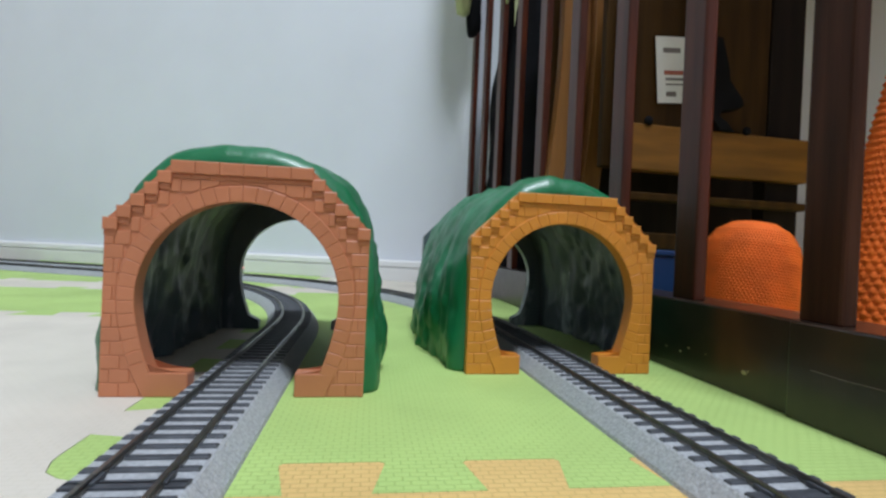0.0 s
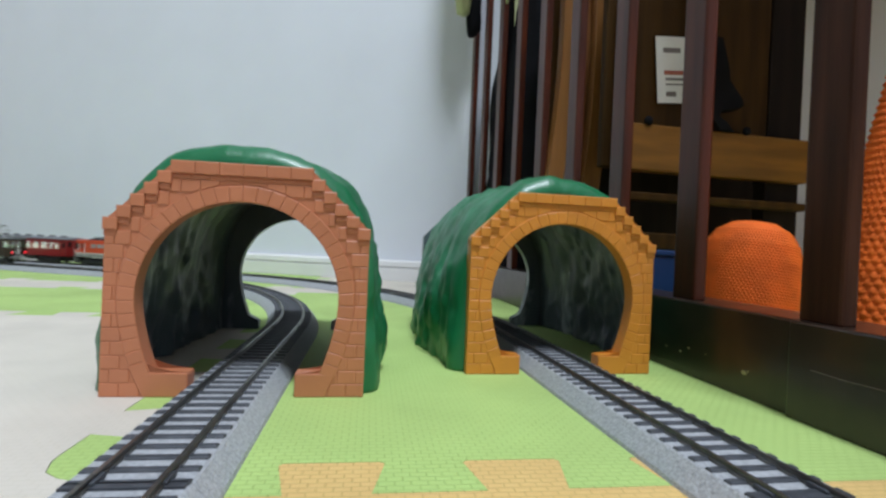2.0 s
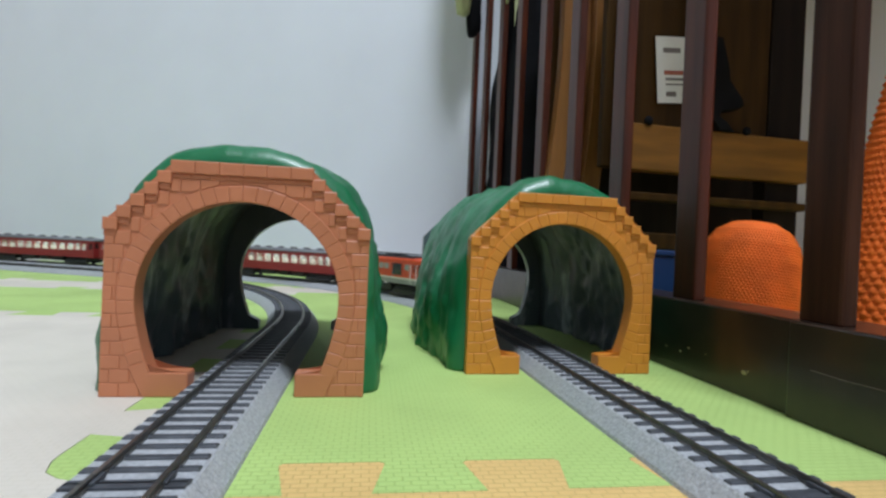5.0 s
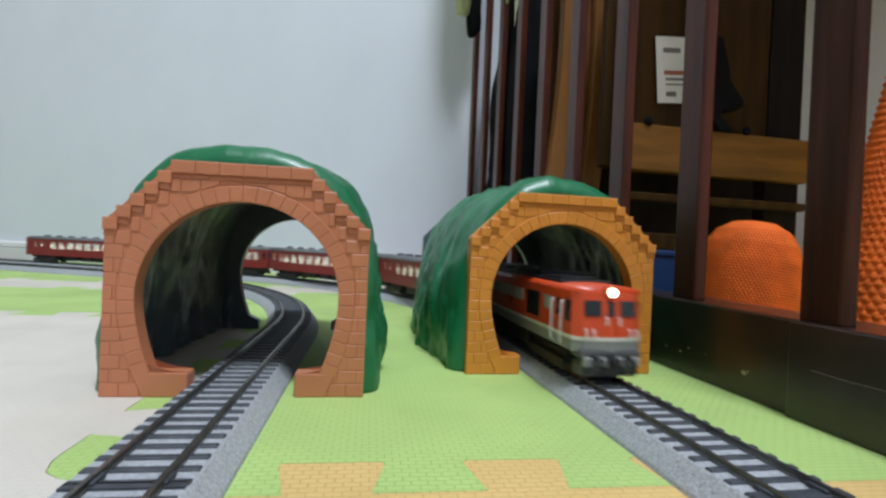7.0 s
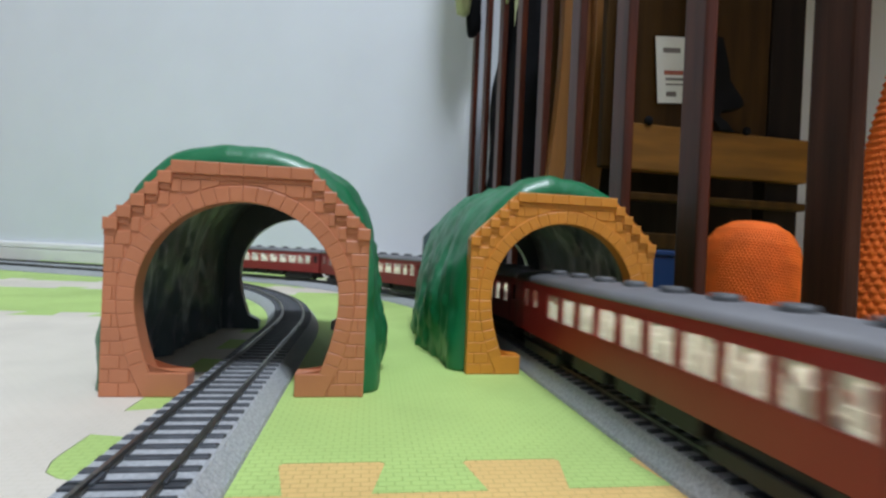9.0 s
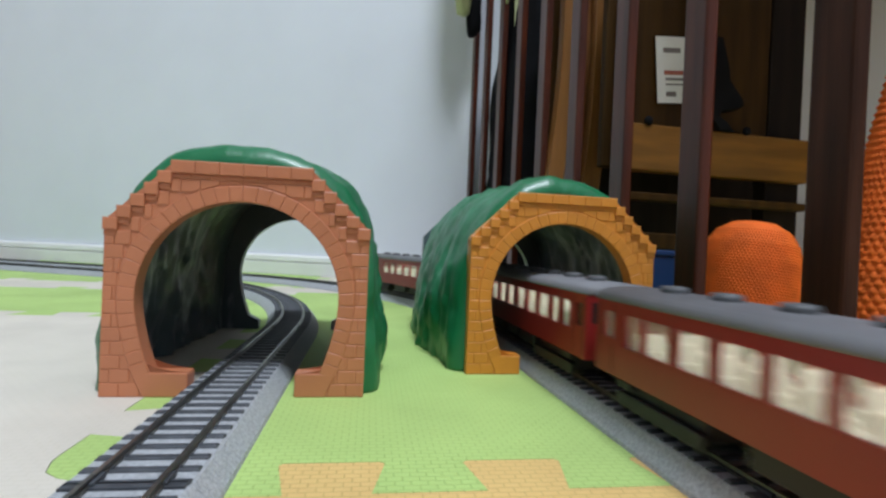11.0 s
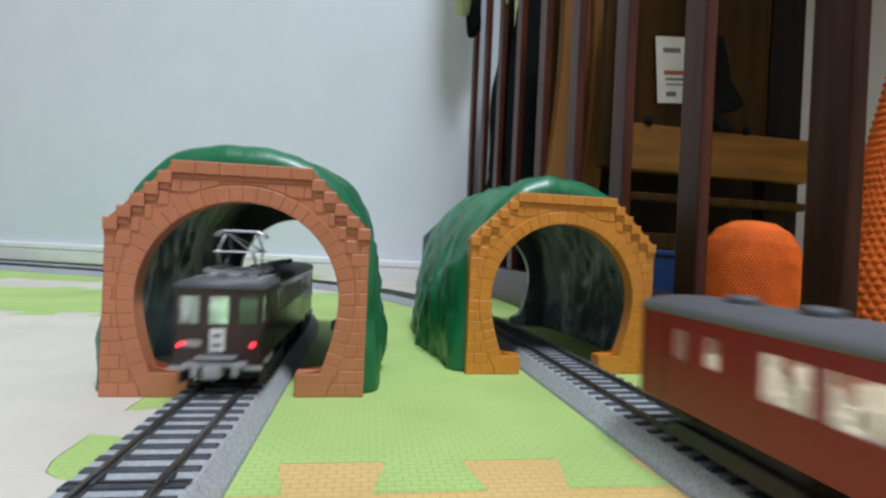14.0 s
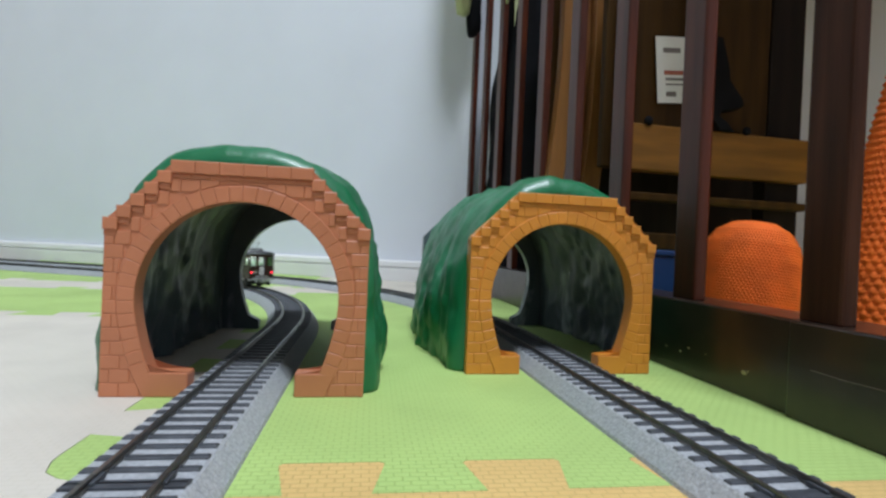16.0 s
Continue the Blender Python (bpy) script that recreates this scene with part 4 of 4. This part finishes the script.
def locomotive():
    t = thing("locomotive", "vermilion model electric locomotive with black roof and headlight", "model locomotive")
    L = 113
    z0, zs, z1 = 14.4, 18.6, 31.2
    # red body: sides lean in at the noses
    outline_xy = [(-L / 2 + 1, -HALF + 2.2), (-L / 2 + 3.2, -HALF), (L / 2 - 3.2, -HALF), (L / 2 - 1, -HALF + 2.2), (L / 2, 0), (L / 2 - 1, HALF - 2.2), (L / 2 - 3.2, HALF), (-L / 2 + 3.2, HALF), (-L / 2 + 1, HALF - 2.2), (-L / 2, 0)]

    def skin(zlo, zhi, grow=0.0, lean=0.0):
        bm = bmesh.new()
        a = [bm.verts.new((x + math.copysign(grow, x), y + (math.copysign(grow, y) if y else 0), zlo)) for x, y in outline_xy]
        b = [bm.verts.new((x - math.copysign(lean, x), y * (1 - 0.02 * (lean > 0)), zhi)) for x, y in outline_xy]
        for v, (x, y) in zip(b, outline_xy):
            if not lean:
                v.co.x += math.copysign(grow, x)
                v.co.y += math.copysign(grow, y) if y else 0
        n = len(a)
        bm.faces.new(a[::-1])
        bm.faces.new(b)
        for i in range(n):
            bm.faces.new((a[i], a[(i + 1) % n], b[(i + 1) % n], b[i]))
        return bm
    body = part("body", skin(zs, z1, 0, 1.4), RED, t)
    part("waist_line", skin(zs - 0.9, zs + 0.15, 0.12), CREAMLINE, t, "thin cream line")
    part("skirt", skin(z0, zs - 0.9, 0.0), SKIRT, t, "light grey lower body")
    smooth(part("roof_edge", roof_mesh(HALF - 1.2, L - 6, z1 - 0.4, 1.8, overhang=0.6), RED, t))
    part("roof_deck", box(-40, 40, -8.2, 8.2, 31.6, 33.6, bevel=0.5), BLACKROOF, t, "black roof deck")
    for x0, x1, w, h in ((-38, -22, 5.6, 34.8), (-18, -4, 6.6, 34.4), (2, 16, 5.0, 35.2), (20, 36, 6.2, 34.3)):
        part("roof_box", box(x0, x1, -w, w, 33.4, h, bevel=0.6), BLACKROOF, t, "black roof box")
    for x in (-12, 9):
        for y in (-4, 4):
            bm = bmesh.new()
            add_lathe(bm, [(0.9, 33.9), (1.2, 34.6), (0.8, 35.1), (1.1, 35.6), (0.5, 36.0)], 10, (x, y, 0))
            part("insulator", bm, GREYLOUVRE, t, "pale insulator")
    for k in (-3, -1, 1, 3):
        bm = bmesh.new()
        add_tube(bm, [(-36, k * 1.6, 35.7), (36, k * 1.6, 35.3)], 0.28, 6)
        part("busbar", bm, BLACKROOF, t)
    for side in (-1, 1):
        y = side * HALF
        for x0, x1 in ((8.2, 13.4), (1.2, 6.4), (-5.8, -0.6), (-12.8, -7.6), (-19.8, -14.6), (-26.8, -21.6), (-33.8, -28.6), (33.4, 38.4)):
            part("louvre", box(x0, x1, y - 0.25, y + 0.12, 24.2, 28.3), GREYLOUVRE, t, "grey louvre")
        for x0, x1 in ((18.2, 29.6),):
            part("side_window", box(x0, x1, y - 0.25, y + 0.1, 20.4, 28.6), DARKGLASS, t)
        for e in (-1, 1):
            part("cab_window", box(min(e * 49.0, e * 52.4), max(e * 49.0, e * 52.4), y - 0.3, y + 0.08, 22.6, 28.6), DARKGLASS, t)
            door = part("cab_door", box(min(e * 41.6, e * 47), max(e * 41.6, e * 47), y - 0.2, y + 0.14, 18.8, 30.6), RED, t)
            part("door_window", box(min(e * 42.8, e * 45.8), max(e * 42.8, e * 45.8), y - 0.2, y + 0.26, 23.4, 28.6), DARKGLASS, door)
            for x in (41.0, 47.7):
                bm = bmesh.new()
                add_tube(bm, [(e * x, y + side * 0.1, 15.4), (e * x, y + side * 0.8, 15.8), (e * x, y + side * 0.8, 27.6), (e * x, y + side * 0.1, 28.0)], 0.28, 6)
                part("handrail", bm, WHITEPAINT, t, "white handrail")
        part("side_tank", box(-16, 16, side * 8.6 - 0.9, side * 8.6 + 0.9, 9.0, 13.2, bevel=0.4), UNDER, t)
    for e in (-1, 1):
        for y0, y1 in ((-7.7, -2.9), (2.9, 7.7), (-1.0, 1.0)):
            bm = bmesh.new()
            a = [(L / 2 - 0.1 - abs(y) * 0.1 * (abs(y) > 0) - (z - zs) / (z1 - zs) * 1.4, y, z) for y, z in ((y0, 24.6), (y1, 24.6), (y1, 28.9), (y0, 28.9))]
            vs = [bm.verts.new((e * (x + 0.35), y, z)) for x, y, z in a] + [bm.verts.new((e * (x - 0.6), y, z)) for x, y, z in a]
            bm.faces.new(vs[:4])
            for i in range(4):
                bm.faces.new((vs[i], vs[(i + 1) % 4], vs[4 + (i + 1) % 4], vs[4 + i]))
            part("windscreen", bm, DARKGLASS, t, "dark windscreen pane")
        bm = bmesh.new()
        add_lathe(bm, [(1.8, -2), (1.9, 0.6), (1.6, 1.1)] if e > 0 else [(1.6, -1.1), (1.9, -0.6), (1.8, 2)], 20, (e * (L / 2 + 1.5), 0, 31.4), "x")
        lamp = smooth(part("headlight", bm, RED, t))
        bm = bmesh.new()
        add_lathe(bm, [(1.35, 0), (1.25, 0.35)] if e > 0 else [(1.25, -0.35), (1.35, 0)], 20, (e * (L / 2 + 2.7), 0, 31.4), "x")
        part("lens", bm, HEADLIGHT if e > 0 else WHITEPAINT, lamp, "bright headlight lens" if e > 0 else "unlit lens")
        for y in (-7.7, -5.5, 5.5, 7.7, -1.9, 1.9):
            bm = bmesh.new()
            hi = 20.8 if abs(y) > 2 else 24.2
            x = e * (L / 2 - abs(y) * 0.1 + 0.2)
            add_tube(bm, [(x, y, hi - 1.9), (x + e * 0.7, y, hi - 1.7), (x + e * 0.7, y, hi), (x, y, hi + 0.2)], 0.3, 6)
            part("grab_rail", bm, WHITEPAINT, t, "white grab rail")
        part("buffer_beam", box(min(e * 50, e * 56.6), max(e * 50, e * 56.6), -9.4, 9.4, 12.6, 15.6, bevel=1.0), PLOUGH, t, "grey buffer beam")
        for y in (-7.2, -2.6, 2.6, 7.2):
            part("buffer_fitting", box(min(e * 55, e * 57.6), max(e * 55, e * 57.6), y - 1.3, y + 1.3, 10.6, 13.4, bevel=0.5), SKIRT, t, "grey fitting under the beam")
        part("snow_plough", box(min(e * 50, e * 56.4), max(e * 50, e * 56.4), -8.8, 8.8, 7.6, 12.2, bevel=1.2), PLOUGH, t, "dark grey snow plough")
        for y in (-6.2, -3.4, 3.4, 6.2):
            bm = bmesh.new()
            add_tube(bm, [(e * 57.6, y, 13.0), (e * 58.6, y, 12.0), (e * 58.4, y, 9.6), (e * 57.0, y, 8.8)], 0.35, 6)
            part("brake_hose", bm, UNDER, t, "black brake hose")
        coupler(t, e * 57)
        bogie(t, e * 34, (-10, 10))
    part("centre_truck", box(-12, 12, -8, 8, RAIL_TOP + 1.6, RAIL_TOP + 5, bevel=0.5), UNDER, t)
    return t


def railcar():
    t = thing("railcar", "dark brown model electric railcar with raised pantograph", "model railcar")
    L = RAILCAR
    z0, z1 = 13.0, 30.4
    W = 9.7
    holes = [(-50.2, -44.0, 22.3, 28.5)] + [(-37 + 7.0 * k, -31.2 + 7.0 * k, 22.3, 28.5) for k in range(8)]
    holes += [(22.6, 27.2, 22.3, 28.5), (33.0, 37.6, 22.3, 28.5), (44.4, 49.6, 22.3, 28.5)]
    doors = (-40.6, 25.0, 41.0)
    bm = bmesh.new()
    for side in (-1, 1):
        add_side(bm, -L / 2, L / 2, side * W, 0.9, z0, z1, holes)
    add_box(bm, -L / 2 + 0.9, L / 2 - 0.9, -W + 0.9, W - 0.9, z0, z0 + 1.2)
    for e in (-1, 1):
        x0, x1 = (L / 2 - 0.9, L / 2) if e > 0 else (-L / 2, -L / 2 + 0.9)
        add_box(bm, x0, x1, -W + 0.9, W - 0.9, z0, 22.2)
        add_box(bm, x0, x1, -W + 0.9, W - 0.9, 28.8, z1)
        for y0, y1 in ((-W + 0.9, -8.9), (-4.4, -2.2), (2.2, 4.4), (8.9, W - 0.9)):
            add_box(bm, x0, x1, y0, y1, 22.2, 28.8)
    part("body", bm, BROWN, t)
    smooth(part("roof", roof_mesh(W, L + 0.4, z1, 2.2), ROOFDARK, t, "dark grey roof"))
    for side in (-1, 1):
        for a, b, c, d in holes:
            part("window", box(a, b, side * (W - 0.75) - 0.12, side * (W - 0.75) + 0.12, c, d), PALEPANE, t)
        for c in doors:
            for x in (c - 4.2, c + 4.2):
                part("door_groove", box(x - 0.15, x + 0.15, side * W - 0.08, side * W + 0.08, z0 + 0.6, z1 - 0.8), UNDER, t)
    for e in (-1, 1):
        x = e * (L / 2 - 0.35)
        for y0, y1 in ((-8.9, -4.4), (-2.2, 2.2), (4.4, 8.9)):
            part("end_window", box(x - 0.12, x + 0.12, y0, y1, 22.2, 28.8), GREENPANE if y0 < -8 else PALEPANE, t)
        for y in (-8.0, 8.0):
            bm = bmesh.new()
            add_lathe(bm, [(0.6, -0.2), (0.6, 0.8), (0.45, 1.0)] if e > 0 else [(0.45, -1.0), (0.6, -0.8), (0.6, 0.2)], 14, (e * L / 2, y, 17.5), "x")
            part("tail_light", bm, TAILLIGHT if e < 0 else UNDER, t, "red tail light" if e < 0 else "unlit tail light")
        part("route_plate", box(e * L / 2 - 0.3, e * L / 2 + 0.3, -1.7, 1.7, 15.8, 21.2), WHITEPAINT, t, "white route plate")
        for z in (17.4, 19.6):
            part("plate_print", box(e * (L / 2 + 0.35) - 0.06, e * (L / 2 + 0.35) + 0.06, -0.9, 0.9, z - 0.4, z + 0.4), PRINT, t)
        for y in (5.4,):
            part("marker_plate", box(e * L / 2 - 0.3, e * L / 2 + 0.3, y - 1.8, y + 1.8, 16.9, 18.5), SILVER, t)
        for y in (-9.6, 9.6):
            bm = bmesh.new()
            add_tube(bm, [(e * (L / 2 - 1), y, 19), (e * (L / 2 + 0.6), y, 19.2), (e * (L / 2 + 0.6), y, 21), (e * (L / 2 - 1), y, 21.2)], 0.3, 6)
            part("grab_rail", bm, UNDER, t)
        bm = bmesh.new()
        add_box(bm, e * L / 2 - 1.5, e * L / 2 + 1.5, -7, 7, 12.2, 13.6, bevel=0.4)
        add_box(bm, e * (L / 2 + 2) - 2.2, e * (L / 2 + 2) + 2.2, -2.0, 2.0, 10.2, 13.4, bevel=0.6)
        for y in (-4.4, 4.4):
            add_box(bm, e * (L / 2 + 0.8) - 0.9, e * (L / 2 + 0.8) + 0.9, y - 0.8, y + 0.8, 10.2, 13, bevel=0.3)
        add_box(bm, e * (L / 2 + 0.6) - 1.2, e * (L / 2 + 0.6) + 1.2, -4.6, 4.6, 14.2, 15.0, bevel=0.3)
        part("coupler", bm, SILVER, t, "silver coupler and pipes")
        for y in (-8.2, 8.2):
            part("step", box(e * (L / 2 + 0.2) - 1.0, e * (L / 2 + 0.2) + 1.0, y - 2.2, y + 2.2, 11.6, 12.6, bevel=0.3), SILVER, t, "silver corner step")
        bogie(t, e * (L / 2 - 19))
        bm = bmesh.new()
        add_lathe(bm, [(1.1, -0.8), (1.2, 0.8), (0.9, 1.1)] if e > 0 else [(0.9, -1.1), (1.2, -0.8), (1.1, 0.8)], 16, (e * (L / 2 - 2.0), 0, 33.4), "x")
        smooth(part("roof_lamp", bm, ROOFGREY, t, "grey roof headlamp"))
    interior(t, W - 1.1, -L / 2 + 4, L / 2 - 9, 18.4, 29.9, SEATGREEN, LED_COOL, 8.0)
    for x0, x1 in ((-14, -3), (0, 8), (10, 15)):
        part("equipment_box", box(x0, x1, -8.6, 8.6, 8.8, 13.1, bevel=0.5), UNDER, t)
    for k in range(5):
        x = -12 + k * 12.5
        part("ventilator", box(x - 1.7, x + 1.7, -1.9, 1.9, 32.4, 34.5, bevel=0.5), GREYLOUVRE, t, "small light grey roof ventilator")
    # pantograph near the tail
    xp = -L / 2 + 19
    base = part("pantograph", box(xp - 10, xp + 10, -5.8, -5.1, 34.1, 34.9), SILVER, t, "raised silver pantograph")
    part("base_beam", box(xp - 10, xp + 10, 5.1, 5.8, 34.1, 34.9), SILVER, base)
    for x in (xp - 8, xp + 8):
        part("base_beam", box(x - 0.5, x + 0.5, -7, 7, 33.6, 34.3), SILVER, base)
        for y in (-5, 5):
            bm = bmesh.new()
            add_lathe(bm, [(0.9, 32.1), (1.2, 32.7), (0.8, 33.2), (1.1, 33.7)], 10, (x, y, 0))
            part("insulator", bm, WHITEPAINT, base)
    for sx in (-1, 1):
        for sy in (-1, 1):
            bm = bmesh.new()
            add_tube(bm, [(xp + sx * 2.0, sy * 4.6, 34.7), (xp + sx * 6.5, sy * 4.3, 38.9), (xp + sx * 1.0, sy * 3.8, 43.9)], 0.32, 6)
            part("arm", bm, SILVER, base)
        bm = bmesh.new()
        add_tube(bm, [(xp + sx * 6.5, -5.2, 38.9), (xp + sx * 6.5, 5.2, 38.9)], 0.28, 6)
        part("cross_tube", bm, SILVER, base)
        bm = bmesh.new()
        add_tube(bm, [(xp + sx * 6.5, -4.3, 38.9), (xp + sx * 1.0, 3.8, 43.9)], 0.22, 6)
        part("brace", bm, SILVER, base)
        bm = bmesh.new()
        y = 4.3
        add_tube(bm, [(xp + sx * 1.6, -y - 2.2, 42.7), (xp + sx * 1.6, -y - 1.6, 43.7), (xp + sx * 1.6, -y, 44.3), (xp + sx * 1.6, y, 44.3), (xp + sx * 1.6, y + 1.6, 43.7), (xp + sx * 1.6, y + 2.2, 42.7)], 0.4, 6)
        part("collector", bm, SILVER, base)
    # planks beside the pantograph and steps under the doors
    for y in (-7.2, 7.2):
        part("roof_walk", box(xp - 13, xp + 13, y - 0.9, y + 0.9, 32.0, 32.7, bevel=0.2), GREYLOUVRE, t, "light grey roof plank")
    part("roof_gear", box(xp - 15, xp - 11.5, -3.4, 3.4, 32.2, 33.8, bevel=0.4), GREYLOUVRE, t, "light grey roof gear")
    part("roof_gear", box(xp + 11.5, xp + 17, -2.6, 2.6, 32.2, 34.0, bevel=0.4), ROOFDARK, t, "dark roof gear")
    for side in (-1, 1):
        for c in doors:
            part("door_step", box(c - 3.6, c + 3.6, side * (W - 0.4) - 0.7, side * (W - 0.4) + 0.7, 11.2, 12.8, bevel=0.25), SILVER, t, "silver step under the door")
    return t


RAILCAR = 104.0
LOWER = Matrix.Translation((0, 0, -0.3 * M))
PITCH = 151.0
LOCO_STRETCH = 1.058
engine = locomotive()
for piece in engine.children_recursive:
    if piece.name.split(".")[0] not in ("wheel", "bogie", "side_frame", "lens", "headlight"):
        piece.data.transform(Matrix.Scale(LOCO_STRETCH, 4, (1, 0, 0)))
coaches = [coach(True), coach(False)]
coaches += [copy_thing(coaches[1], Matrix.Identity(4)), copy_thing(coaches[0], Matrix.Identity(4))]
emu = railcar()


def eased(knots, t):
    """Smooth value through (time, value) knots."""
    ks = knots
    if t <= ks[0][0]:
        return ks[0][1] + (t - ks[0][0]) * (ks[1][1] - ks[0][1]) / (ks[1][0] - ks[0][0])
    if t >= ks[-1][0]:
        return ks[-1][1] + (t - ks[-1][0]) * (ks[-1][1] - ks[-2][1]) / (ks[-1][0] - ks[-2][0])
    i = max(k for k in range(len(ks) - 1) if ks[k][0] <= t)

    def slope(k):
        a, b = ks[max(k - 1, 0)], ks[min(k + 1, len(ks) - 1)]
        return (b[1] - a[1]) / (b[0] - a[0])
    (t0, v0), (t1, v1) = ks[i], ks[i + 1]
    h = t1 - t0
    u = (t - t0) / h
    return (2 * u ** 3 - 3 * u ** 2 + 1) * v0 + (u ** 3 - 2 * u ** 2 + u) * h * slope(i) + (3 * u ** 2 - 2 * u ** 3) * v1 + (u ** 3 - u ** 2) * h * slope(i + 1)


JOINT = [(0.0, 983), (0.6, 905), (2.0, 729), (2.7, 641), (3.5, 550), (6.3, 256), (7.0, 185), (8.0, 78), (9.5, -88.5), (12.5, -410), (14.0, -572), (16.0, -786)]
LAP = INNER[1]
TAIL = [(0.0, 364), (0.5, 430), (1.9, 632), (12.5, LAP - 153), (12.7, LAP - 127), (12.9, LAP - 100.5), (13.2, LAP - 64), (13.4, LAP - 38), (13.8, LAP + 15), (14.5, LAP + 113), (15.0, LAP + 184), (15.4, LAP + 236), (16.0, LAP + 312)]


def riding(line, s, half_base, back):
    x0, y0, _ = along(line, s - half_base)
    x1, y1, _ = along(line, s + half_base)
    return at_plan((x0 + x1) / 2, (y0 + y1) / 2, 0, math.degrees(math.atan2(y1 - y0, x1 - x0)) + (180 if back else 0))


def motions():
    times = [i * 0.2 for i in range(81)]
    walk(engine, [(t, riding(OUTER, eased(JOINT, t) - 3.5 - 61.2, 34, True)) for t in times])
    for k, c in enumerate(coaches):
        walk(c, [(t, riding(OUTER, eased(JOINT, t) + PITCH * (k + 0.5), 48, True)) for t in times])
    walk(emu, [(t, LOWER @ riding(INNER, eased(TAIL, t) + RAILCAR / 2, RAILCAR / 2 - 19, False)) for t in times])


motions()
